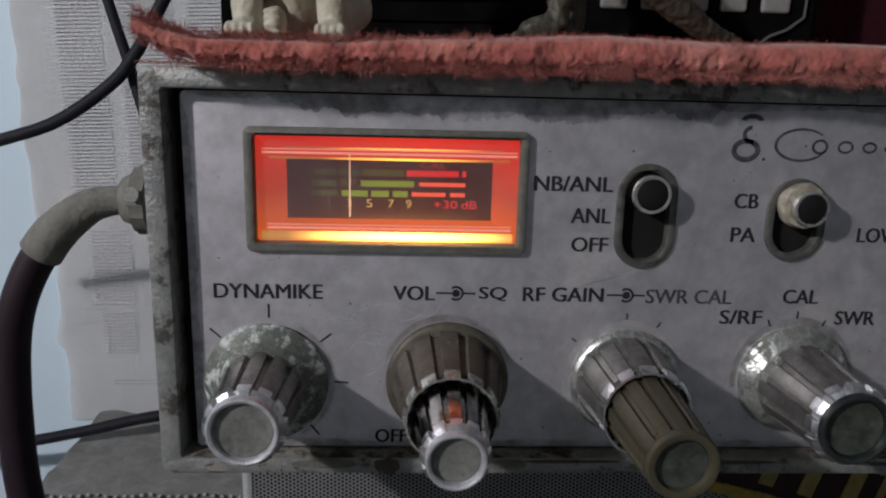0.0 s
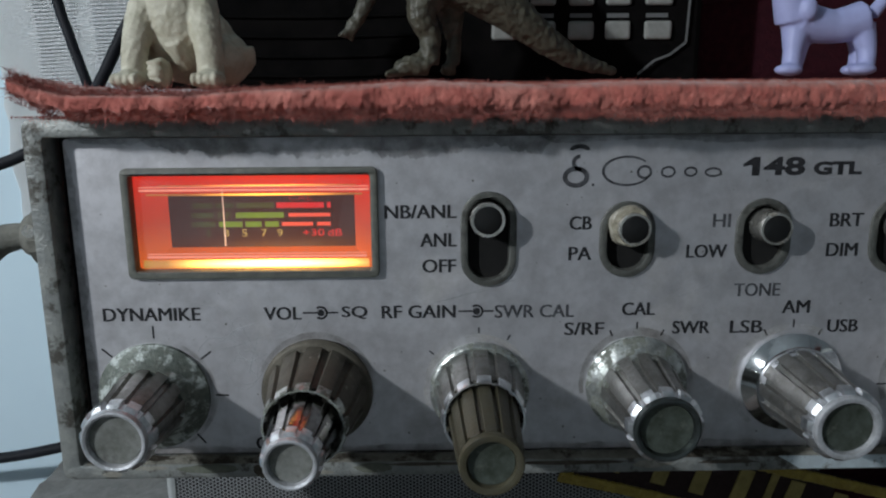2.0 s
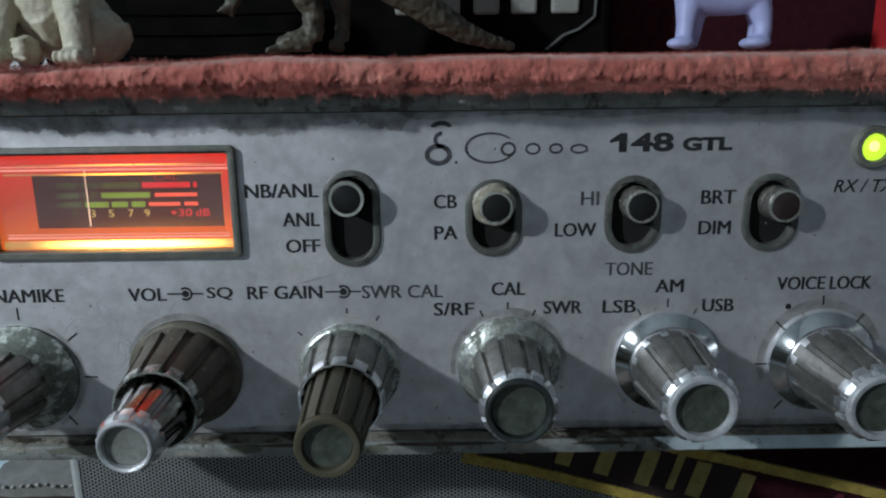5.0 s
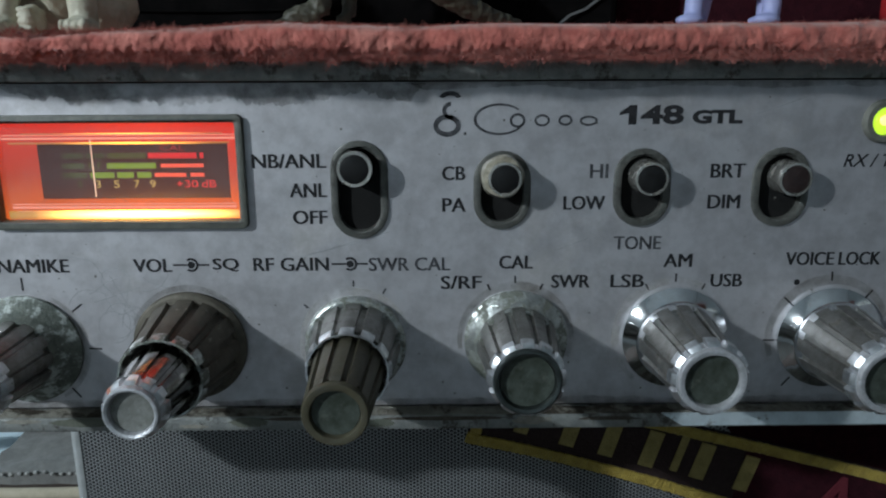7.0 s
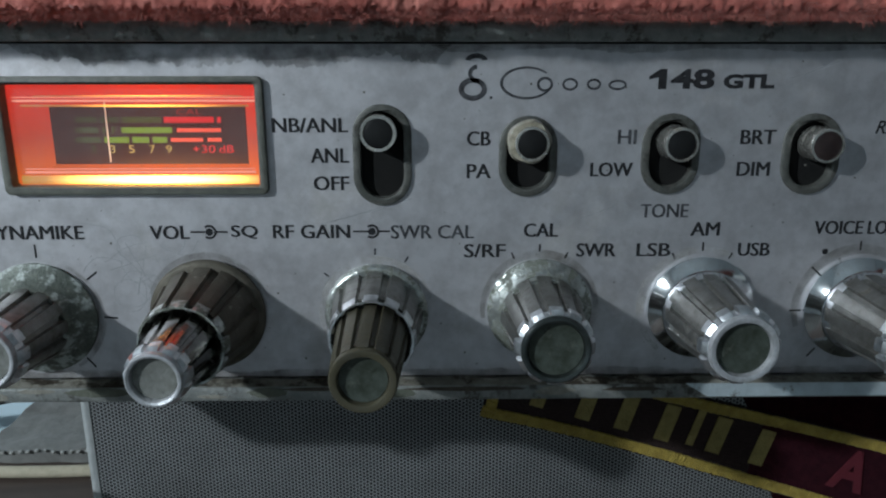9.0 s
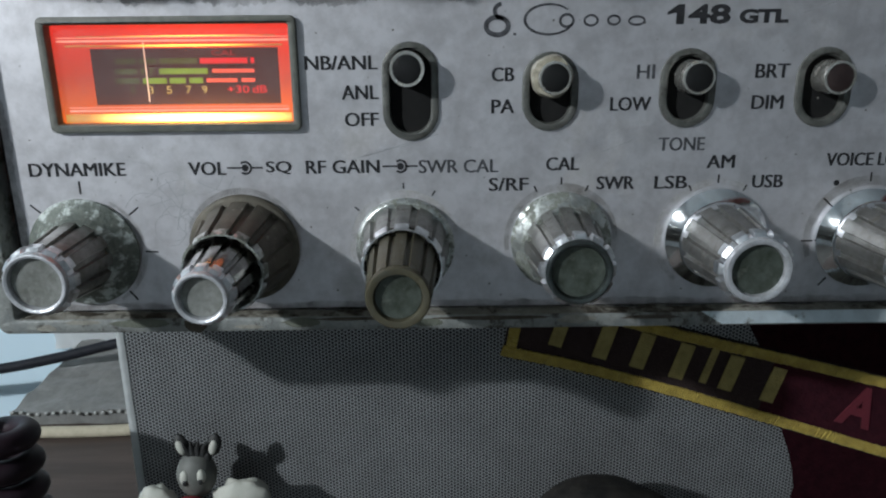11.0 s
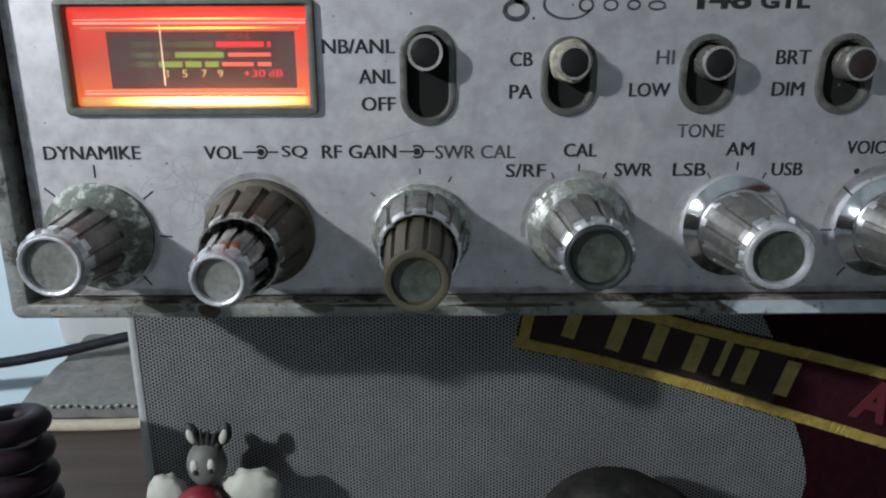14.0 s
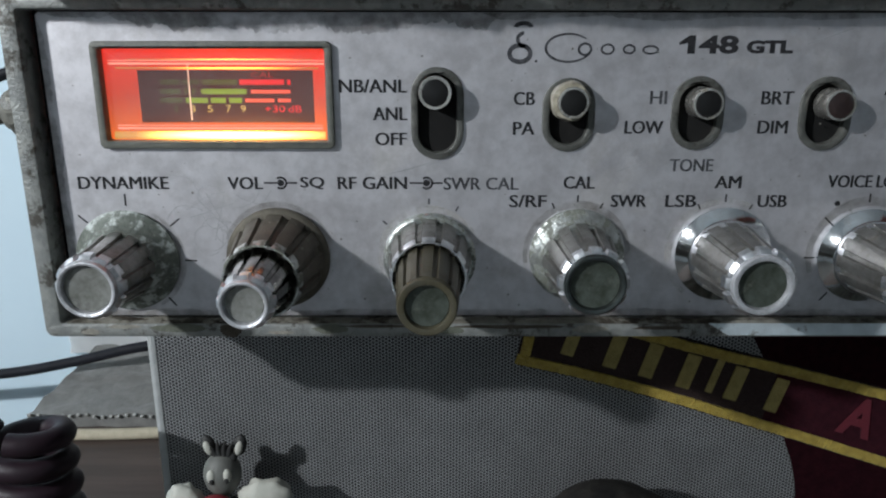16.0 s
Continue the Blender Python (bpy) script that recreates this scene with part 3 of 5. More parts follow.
# lettering
H = 0.215
for text, x0, x1, zc in [
    ("NB/ANL", 5.24, 6.35, 4.53), ("ANL", 5.79, 6.35, 4.08), ("OFF", 5.82, 6.34, 3.66), ("CB", 8.13, 8.47, 4.33), ("PA", 8.13, 8.48, 3.84),
    ("LOW", 10.0, 10.63, 3.86), ("BRT", 12.24, 12.76, 4.345), ("DIM", 12.23, 12.72, 3.865), ("DYNAMIKE", 0.73, 2.26, 2.91), ("VOL", 3.28, 3.87, 2.905),
    ("SQ", 4.52, 4.92, 2.905), ("RF GAIN", 5.16, 6.33, 2.91), ("S/RF", 8.1, 8.73, 2.595), ("SWR", 9.85, 10.45, 2.60),
    ("CAL", 9.02, 9.54, 2.92), ("AM", 11.61, 12.05, 2.93), ("LSB", 10.79, 11.31, 2.60), ("USB", 12.38, 12.87, 2.60), ("VOICE", 13.54, 14.29, 2.945),
    ("LOCK", 14.38, 15.03, 2.945), ("OFF", 3.03, 3.50, 0.67)]:
    part("lettering", words(text, x0, x1, zc - H / 2, zc + H / 2, -0.001, heavy=0.018), "ink", panel)
for text, x0, x1, zc in [("HI", 10.39, 10.66, 4.35), ("TONE", 10.81, 11.54, 3.22), ("SWR CAL", 6.97, 8.24, 2.90)]:
    part("lettering", words(text, x0, x1, zc - H / 2, zc + H / 2, -0.001, heavy=0.015), "ink_worn", panel, "half worn-off black lettering")
part("lettering", words("RX / TX", 14.27, 15.22, 4.39, 4.59, -0.001, bold=0.012, shear=0.25), "ink", panel)
part("lettering", sheet([[(10.80, 5.23), (10.96, 5.34), (11.06, 5.34), (11.06, 5.05), (10.94, 5.05), (10.94, 5.22), (10.80, 5.19)]], -0.005, -0.001), "ink", panel, "bold black model number")
part("lettering", words("48", 11.12, 11.77, 5.05, 5.34, -0.001, bold=0.035), "ink", panel, "bold black model number")
part("lettering", words("GTL", 11.90, 12.66, 5.055, 5.265, -0.001, bold=0.05), "ink", panel)
# plain shapes where the maker's mark stands
mark = [arc_stroke((8.21, 5.05), 0.17, 0.13, 0, 360, 0.075, -0.001), arc_stroke((8.27, 5.27), 0.10, 0.10, 90, 290, 0.06, -0.001),
        arc_stroke((8.26, 5.45), 0.13, 0.075, 10, 170, 0.07, -0.001), bar(8.46, 4.93, 8.50, 4.93, 0.04, -0.001),
        arc_stroke((9.0, 5.14), 0.37, 0.22, 40, 335, 0.045, -0.001, taper=0.4),
        arc_stroke((9.27, 5.12), 0.10, 0.09, 0, 360, 0.04, -0.001), arc_stroke((9.64, 5.12), 0.10, 0.075, 0, 360, 0.035, -0.001),
        arc_stroke((9.99, 5.12), 0.09, 0.065, 0, 360, 0.035, -0.001), arc_stroke((10.34, 5.11), 0.12, 0.06, 0, 360, 0.035, -0.001)]
for stroke in mark:
    part("emblem_stroke", stroke, "ink_worn", panel, "worn dark line of the emblem")
# dial marks and symbols
for cx, cz in ((4.19, 2.91), (6.68, 2.91)):
    part("dial_symbol", join(arc_stroke((cx, cz), 0.095, 0.095, -130, 130, 0.035, -0.001), arc_stroke((cx, cz), 0.03, 0.03, 0, 360, 0.06, -0.001, 10),
                             bar(cx - 0.29, cz, cx - 0.06, cz, 0.028, -0.001), bar(cx + 0.1, cz, cx + 0.28, cz, 0.028, -0.001)), "ink", panel)


def ticks(cx, cz, r0, r1, angles, ink="ink", w=0.028):
    for a in angles:
        c, s = math.cos(radians(a)), math.sin(radians(a))
        part("dial_mark", bar(cx + r0 * c, cz + r0 * s, cx + r1 * c, cz + r1 * s, w, -0.001), ink, panel)


ticks(1.50, 1.58, 0.93, 1.14, (90, 38, -3, -52, 138))
ticks(6.72, 1.62, 0.92, 1.02, (90, 60, 142), "ink_worn")
ticks(9.28, 1.62, 0.96, 1.08, (90,))
ticks(9.28, 1.62, 0.93, 1.04, (65, 115))
ticks(11.83, 1.62, 0.96, 1.10, (90,))
ticks(11.83, 1.62, 0.93, 1.04, (63, 117))
ticks(14.35, 1.60, 0.98, 1.13, (92,))
ticks(14.35, 1.60, 0.85, 1.04, (137, 181, 231, 52))
part("dial_mark", arc_stroke((13.76, 2.56), 0.025, 0.025, 0, 360, 0.05, -0.001, 10), "ink", panel)

# sliding switches
for k, ((x, a, b), (lx, lz), top) in enumerate(zip(SLOTS, [(6.83, 4.44), (9.06, 4.29), (11.25, 4.27), (13.40, 4.25)], ("lever_tip", "lever_tip", "lever_tip", "rust"))):
    sw = part("switch", ring_frame((x - SLOT_R, x + SLOT_R, a, b, SLOT_R - 0.001), (x - 0.32, x + 0.32, a + 0.12, b - 0.12, 0.319), -0.05, 0.10, 0.03), "slot", radio, "grey plastic switch slot", smooth=40)
    part("slot_well", box(x - 0.36, x + 0.36, 0.10, 0.20, a + 0.1, b - 0.1), "recess", sw)
    tip = (-0.33, -0.41, -0.36, -0.35)[k]
    r = 0.255 if k else 0.265
    lever = part("lever", lathe([(0.12, r * 1.02), (-0.05, r * 1.02), (tip + 0.12, r * 0.97), (tip + 0.05, r), (tip, r * 0.97), (tip - 0.005, r * 0.84), (tip + 0.03, r * 0.80)],
                                (lx, 0, lz), seg=32), "black" if k == 0 else "lever", sw, "worn metal switch lever", smooth=40)
    part("lever_cap", lathe([(tip + 0.04, r * 0.81), (tip + 0.004, r * 0.79), (tip - 0.012, r * 0.6)], (lx, 0, lz), seg=28), top, lever, smooth=40)
    if k == 0:
        part("lever_ring", lathe([(tip - 0.008, r * 0.82), (tip - 0.012, r * 0.99), (tip + 0.06, r * 1.02)], (lx, 0, lz), seg=32, close=False), "lever", lever, smooth=40)
    if k == 1:
        part("lever_collar", lathe([(-0.02, 0.30), (-0.18, 0.33), (-0.26, 0.30), (-0.27, 0.25)], (lx - 0.02, 0, lz + 0.01), seg=36,
                                   ripple=lambda t, row: 1 + 0.03 * math.sin(5 * t + row)), "glue", lever, "dirty cream glue collar", smooth=50)


# knobs
def flutes(count, depth, first, last):
    def f(t, row):
        if not first <= row <= last:
            return 1
        u = (t * count / (2 * math.pi)) % 1
        return 1 - depth * max(0.0, min(1.0, (0.145 - abs(u - 0.5)) / 0.04 + 0.5))
    return f


def fluted(name, x, z, y0, y1, r0, r1, body, rim, cap, parent, count=12, cap_r=0.0, label="", ring="", groove=0.105, crown=1.12):
    """A tapered grip with narrow grooves, a crown of square teeth and a sunk disc at its front."""
    s = 192
    k = part(name, lathe([(y0, r0 * 0.99), (y0 - 0.02, r0), (y0 + (y1 - y0) * 0.35, r0 + (r1 - r0) * 0.42), (y0 + (y1 - y0) * 0.7, r0 + (r1 - r0) * 0.76), (y1 + 0.15, r1)], (x, 0, z), seg=s,
                         ripple=flutes(count, groove, 0, 4)), body, parent, label, smooth=30)
    part("rim", lathe([(y1 + 0.24, r1 * 0.98), (y1 + 0.21, r1 * crown * 0.985), (y1 + 0.17, r1 * crown), (y1 + 0.05, r1 * (crown - 0.03)), (y1, r1 * 0.98), (y1, r1 * (0.85 if cap_r else 0.935))], (x, 0, z), seg=s,
                      ripple=flutes(count, 0.13, 0, 3), close=False), rim, k, smooth=30)
    if cap_r:
        part("cap_ring", lathe([(y1 + 0.02, r1 * 0.965), (y1 - 0.05, r1 * 0.96), (y1 - 0.08, r1 * 0.93), (y1 - 0.085, r1 * 0.5 + cap_r * 0.5), (y1 - 0.07, cap_r + 0.02), (y1 + 0.03, cap_r), (y1 + 0.08, cap_r * 0.98)],
                               (x, 0, z), seg=72, close=False), ring or rim, k, smooth=30)
        part("cap_disc", lathe([(y1 + 0.05, cap_r), (y1 + 0.0, cap_r * 0.99), (y1 + 0.005, cap_r * 0.8), (y1 + 0.02, cap_r * 0.4)], (x, 0, z), seg=48), cap, k, smooth=40)
    return k


def skirt(x, z, r, y1, r1, material, parent):
    """The flared foot of a knob: a flat bevelled cone, or a short collar where the grip is nearly as wide."""
    if r > r1 * 1.2:
        profile = [(0.0, r * 0.985), (-0.05, r), (-0.08, r * 0.995), (-0.22, r * 0.79), (-0.26, r * 0.755), (y1, r1 * 0.98)]
    else:
        profile = [(0.0, r * 0.98), (-0.05, r), (-0.10, r), (-0.14, r * 0.97), (y1, r1)]
    return part("skirt", lathe(profile, (x, 0, z), seg=96), material, parent, smooth=30)


def knob(x, z, r, r1, y1, cap_r, sk, body, rim, cap, label, ring="", wide=1.24):
    k = fluted("knob", x, z, -0.30, y1, r1 * wide, r1, body, rim, cap, radio, cap_r=cap_r, label=label, ring=ring)
    skirt(x, z, r, -0.42, r1 * wide * 0.98, sk, k)
    return k


def twin_knob(x, z, r, y_mid, r_mid, y1, r1, cap_r, body, rim, body_in, rim_in, cap, label, taper=1.2, sk="", crown_in=1.12, ring=""):
    k = fluted("twin_knob", x, z, -0.10, y_mid, r * 0.90, r_mid, body, rim, cap, radio, label=label, groove=0.08, crown=1.04)
    skirt(x, z, r, -0.16, r * 0.93, sk or body, k)
    # dark disc at the bottom of the gap round the inner knob
    part("dark_face", lathe([(y_mid + 0.14, r_mid * 0.97), (y_mid + 0.12, r1)], (x, 0, z), seg=48), "groove", k)
    fluted("inner_knob", x, z, y_mid + 0.15, y1, r1 * taper, r1, body_in, rim_in, cap, k, cap_r=cap_r, ring=ring, crown=crown_in)
    return k


knob(1.45, 1.54, 0.90, 0.485, -1.58, 0.375, "chrome_flaked", "dull", "rim", "cap_pale", "dull chrome knob with a flaking skirt", "satin", 1.25)
twin_knob(4.09, 1.59, 0.90, -1.42, 0.62, -2.40, 0.385, 0.285, "brown", "chrome_worn", "dark_chrome", "rim", "cap_pale", "tarnished brown twin knob with a bright inner knob", 1.38, ring="satin")
twin_knob(6.73, 1.59, 0.81, -1.22, 0.62, -2.48, 0.455, 0.315, "dull", "rim", "olive", "olive", "cap", "tarnished twin knob with an olive inner knob", 1.17, "chrome_worn", 1.0)
knob(9.30, 1.64, 0.83, 0.505, -1.66, 0.385, "chrome_worn", "dull", "rim", "cap", "dull chrome knob with a flaking skirt", "gun", 1.26)
knob(11.85, 1.66, 0.84, 0.505, -1.72, 0.375, "chrome", "dull", "rim", "cap", "bright chrome knob with a green-stained cap", "satin", 1.26)
knob(14.35, 1.64, 0.84, 0.505, -1.72, 0.375, "chrome", "dull", "rim", "cap", "bright chrome knob with a green-stained cap", "satin", 1.26)

# lamp beside the model number
led = part("signal_lamp", lathe([(0.05, 0.33), (-0.06, 0.33), (-0.10, 0.30), (-0.10, 0.22), (0.0, 0.20)], (14.80, 0, 5.08), seg=32, close=False), "bezel", radio, "round lit yellow-green signal lamp", smooth=40)
part("lens", lathe([(0.02, 0.21), (-0.04, 0.20), (-0.09, 0.14), (-0.11, 0.05)], (14.80, 0, 5.08), seg=24), "led", led, smooth=60)
part("core", blob((14.76, -0.10, 5.10), (0.08, 0.03, 0.08), 12), "led_core", led, smooth=True)

# meter
meter = part("meter", ring_frame((1.23, 5.15, 3.50, 5.24, 0.10), (1.36, 5.03, 3.63, 5.12, 0.04), -0.10, 0.12, 0.035), "bezel", radio, "dark worn bezel round a lit amber meter", smooth=40)
def funnel(o, i, y0, y1):
    """Four sloping inner walls between a front opening and a smaller back one."""
    b = bmesh.new()
    rows = [[b.verts.new((x, y, z)) for x, z in ((q[0], q[2]), (q[1], q[2]), (q[1], q[3]), (q[0], q[3]))] for q, y in ((o, y0), (i, y1))]
    for k in range(4):
        b.faces.new((rows[0][k], rows[0][(k + 1) % 4], rows[1][(k + 1) % 4], rows[1][k]))
    bmesh.ops.solidify(b, geom=b.faces[:], thickness=0.03)
    bmesh.ops.recalc_face_normals(b, faces=b.faces[:])
    return b


part("surround", funnel((1.34, 5.05, 3.61, 5.14), (1.70, 4.72, 3.87, 4.76), 0.06, 0.60), "glow_face", meter, "glowing red-orange surround")
part("scale_plate", box(1.55, 4.86, 0.60, 0.66, 3.75, 4.90), "glow_plate", meter, "dark meter scale")
part("lamp_strip", box(1.42, 4.98, 0.07, 0.10, 3.645, 3.775, 0.012), "glow_strip", meter, "bright amber lamp strip")
part("top_edge", box(1.55, 4.90, 0.07, 0.10, 4.795, 4.825, 0.01), "glow_top", meter)
part("top_edge", box(1.75, 4.80, 0.07, 0.10, 4.945, 4.96, 0.006), "glow_top", meter)
for x0, x1, z0, z1, r in ((1.45, 5.0, 4.865, 4.90, 0.012), (1.45, 5.0, 4.925, 4.94, 0.006), (1.5, 4.95, 3.81, 3.845, 0.012), (1.5, 4.95, 3.87, 3.885, 0.006)):
    part("ridge", box(x0, x1, 0.045, 0.08, z0, z1, r), "ridge", meter, "pale moulded ridge of the lens")
part("lens", box(1.35, 5.04, 0.020, 0.032, 3.62, 5.13), "lens_dusty", meter, "clear window of the meter with a pale haze layer").visible_shadow = False
PY = 0.596
for z, runs in [(4.56, [(2.08, 2.42, "green_dark"), (2.46, 2.76, "green_dark"), (2.80, 3.41, "green_dim"), (3.45, 4.22, "red_bar"), (4.27, 4.33, "red_bar")]),
                (4.40, [(2.06, 2.42, "green_dark"), (2.78, 3.56, "green_bar"), (3.64, 4.32, "pink_bar")]),
                (4.25, [(2.05, 2.44, "green_dark"), (2.50, 2.88, "green_bar"), (2.93, 3.19, "green_bar"), (3.25, 3.47, "green_bar"), (3.53, 4.03, "pink_bar"), (4.10, 4.32, "pink_bar")])]:
    for x0, x1, m in runs:
        thick = 0.030 if m == "pink_bar" else 0.045
        part("scale_bar", box(x0, x1, PY - 0.006, PY, z - thick, z + thick), m, meter)
for text, x0, x1, m in [("1", 2.30, 2.34, "green_dark"), ("3", 2.57, 2.65, "amber_digit"), ("5", 2.86, 2.95, "amber_digit"), ("7", 3.18, 3.27, "amber_digit"), ("9", 3.44, 3.53, "amber_digit"),
                        ("+30", 3.86, 4.21, "red_bar"), ("dB", 4.27, 4.50, "red_bar")]:
    part("scale_digit", words(text, x0, x1, 4.045, 4.165, PY, 0.005), m, meter)
part("scale_digit", words("RF", 2.49, 2.71, 4.345, 4.455, PY, 0.005), "green_dim", meter)
part("scale_digit", words("CAL", 3.65, 4.04, 4.64, 4.725, PY, 0.005), "red_dim", meter)
part("needle", box(2.622, 2.642, 0.42, 0.43, 3.93, 4.86), "needle", meter, "thin white needle")

# scratches and specks on the panel
rng = random.Random(11)
for x0, z0, x1, z1 in ((5.9, 3.02, 7.3, 3.42), (6.0, 3.05, 6.9, 3.28), (2.75, 2.6, 3.3, 2.05), (2.9, 2.75, 3.15, 2.2), (2.6, 2.3, 3.35, 2.55), (3.0, 1.9, 3.2, 2.7), (9.9, 3.1, 10.4, 3.3), (12.9, 5.2, 13.6, 5.45), (7.5, 5.45, 7.9, 5.4)):
    part("scratch", join(*[bar(x0 + (x1 - x0) * k / 4 + rng.uniform(-0.02, 0.02), z0 + (z1 - z0) * k / 4 + rng.uniform(-0.015, 0.015), x0 + (x1 - x0) * (k + 1) / 4, z0 + (z1 - z0) * (k + 1) / 4, 0.010, -0.0005, 0.0008)
                           for k in range(4)]), "scratch", panel)
tagged(part("speck", join(*[box(x, x + w, -0.004, 0.0, z, z + w * rng.uniform(0.5, 1.2)) for x, z, w in [(rng.uniform(0.5, 15), 0.6 + 5 * rng.random() ** 1.3, rng.choice((0.012, 0.015, 0.02, 0.03))) for _ in range(110)]]), "dust", panel, "dark specks of dirt"), kind="stuff")

# films: a ragged grey band under the top edge, rings of dust round the knobs, dirt along the ledge


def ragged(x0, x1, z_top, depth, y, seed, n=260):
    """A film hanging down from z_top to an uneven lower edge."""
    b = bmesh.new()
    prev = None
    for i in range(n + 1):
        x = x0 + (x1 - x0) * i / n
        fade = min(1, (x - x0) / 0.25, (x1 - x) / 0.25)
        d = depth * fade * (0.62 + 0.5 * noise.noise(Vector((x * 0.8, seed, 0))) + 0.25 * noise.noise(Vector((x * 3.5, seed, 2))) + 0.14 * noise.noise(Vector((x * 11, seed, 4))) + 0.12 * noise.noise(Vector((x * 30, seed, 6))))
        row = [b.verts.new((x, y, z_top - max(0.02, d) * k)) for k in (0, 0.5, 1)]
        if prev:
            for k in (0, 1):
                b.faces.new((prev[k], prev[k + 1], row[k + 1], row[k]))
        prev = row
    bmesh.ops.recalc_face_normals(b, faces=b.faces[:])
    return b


part("grime", ragged(1.55, 7.9, 5.685, 0.40, -0.006, 3), "grime", panel, "ragged grey band")
part("grime", ragged(7.6, 19.4, 5.685, 0.13, -0.006, 7), "grime", panel, "ragged grey band")
part("grime", ragged(0.5, 1.7, 5.685, 0.14, -0.006, 9), "grime", panel, "thin grey line")
side_film = ragged(0.5, 5.69, 0.0, 0.17, 0, 31)
side_film.transform(Matrix(((0, 0, -1, 0.402), (0, 1, 0, -0.006), (1, 0, 0, 0), (0, 0, 0, 1))))
bmesh.ops.recalc_face_normals(side_film, faces=side_film.faces[:])
part("grime", side_film, "grime", panel, "uneven grey band along the side edge")
for cx, cz, r, w, a0, a1, film_name in ((6.73, 1.59, 0.87, 0.13, 15, 200, "chalk"), (9.30, 1.64, 0.90, 0.14, -20, 190, "grime_brown"), (4.09, 1.59, 0.95, 0.10, 20, 160, "grime_brown"), (11.85, 1.66, 0.94, 0.16, 60, 230, "chalk"),
                                   (14.35, 1.64, 0.96, 0.18, 20, 200, "grime_brown"), (1.45, 1.54, 0.96, 0.10, -60, 60, "grime_brown")):
    part("dust_ring", arc_stroke((cx, cz), r, r, a0, a1, w, -0.001, 48, 0.006, 0.5), film_name, panel, "ring of dust left round a knob")
low_film = ragged(0.5, 19.4, 0.0, 0.17, -0.0062, 21)
low_film.transform(Matrix.Translation((0, 0, 0.505)) @ Matrix.Diagonal((1, 1, -1, 1)))
bmesh.ops.reverse_faces(low_film, faces=low_film.faces[:])
part("grime", low_film, "grime_brown", panel, "uneven brown band along the foot of the panel")


def crust(x0, x1, y0, y1, z, high, seed):
    """A low uneven bed of dirt on a ledge."""
    b = bmesh.new()
    nx, ny, grid = int((x1 - x0) * 14), 6, []
    for i in range(nx + 1):
        x = x0 + (x1 - x0) * i / nx
        grid.append([b.verts.new((x, y0 + (y1 - y0) * j / ny, z + (0 if j in (0,) or i in (0, nx) else max(0.003, high * (0.35 + 0.9 * noise.noise(Vector((x * 2.3, j * 0.4, seed))) + 0.35 * (j / ny)))))) for j in range(ny + 1)])
    for p, q in zip(grid, grid[1:]):
        for j in range(ny):
            b.faces.new((p[j], q[j], q[j + 1], p[j + 1]))
    bmesh.ops.recalc_face_normals(b, faces=b.faces[:])
    return b


part("ledge_dirt", crust(0.3, 19.6, -0.27, -0.005, 0.448, 0.04, 5), "ledge", frame_part, "brown dirt caked on the lower ledge", smooth=60)


def patch_shape(cx, cz, rx, rz, y, seed, n=28):
    pts = []
    for i in range(n):
        a = 2 * math.pi * i / n
        k = 1 + 0.30 * noise.noise(Vector((math.cos(a) * 1.4, math.sin(a) * 1.4, seed))) + 0.16 * noise.noise(Vector((math.cos(a) * 4, math.sin(a) * 4, seed)))
        pts.append((cx + rx * k * math.cos(a), cz + rz * k * math.sin(a)))
    return sheet([pts], y - 0.004, y)


# ragged patches of other colours along the lower frame
for k, (cx, cz, rx, rz, m) in enumerate(((2.35, 0.37, 0.52, 0.075, "patina"), (3.22, 0.34, 0.20, 0.13, "dirt"), (5.0, 0.36, 0.34, 0.08, "patina"), (5.9, 0.41, 0.75, 0.03, "dirt"), (8.2, 0.40, 0.9, 0.04, "dirt"),
                                         (9.55, 0.36, 0.30, 0.08, "pale_dirt"), (0.75, 0.30, 0.16, 0.05, "pale_dirt"), (1.35, 0.40, 0.30, 0.035, "pale_dirt"), (4.1, 0.29, 0.22, 0.03, "pale_dirt"), (7.1, 0.33, 0.25, 0.07, "patina"), (10.8, 0.38, 0.5, 0.035, "dirt"))):
    part("frame_patch", patch_shape(cx, cz, rx, rz, -0.301, k * 3.1), m, frame_part)

# fine curled hairlines in the paint
rng = random.Random(29)
for k in range(13):
    x, z, a = rng.uniform(2.5, 3.5), rng.uniform(1.9, 2.75), rng.uniform(0, 6.28)
    turn, line = rng.uniform(-0.5, 0.5), [(x, 0.002, z)]
    for i in range(9):
        x, z, a = x + 0.085 * math.cos(a), z + 0.085 * math.sin(a), a + turn + rng.uniform(-0.3, 0.3)
        line.append((x, 0.002, z))
    part("hairline", tube(line, 0.0055, 6, 2), "scratch", panel)

# microphone plug and its lead
plug = thing("microphone_plug", (-0.05, 0.75, 4.1), "dusty grey screw-on plug in the side of the radio", "plug")
part("collar", lathe([(-0.05, 0.42), (-0.30, 0.42), (-0.34, 0.50), (-0.55, 0.50), (-0.60, 0.40), (-0.75, 0.34)], (0, 0.9, 4.05), "x", 32,
                     ripple=lambda t, row: 1 + (0.04 * math.cos(14 * t) if 2 <= row <= 3 else 0)), "boot", plug, smooth=40)
part("screw", lathe([(0.36, 0.07), (0.34, 0.10), (0.30, 0.11)], (-0.45, 0, 4.22), "y", 14), "lever", plug, smooth=40)
part("strain_relief", tube([(-0.70, 0.9, 4.04), (-1.0, 0.88, 4.02), (-1.32, 0.85, 3.92), (-1.75, 0.8, 3.58), (-2.02, 0.8, 3.24)], [0.20, 0.23, 0.26, 0.31, 0.32], 20), "boot", plug, "dusty grey rubber sleeve", smooth=True)
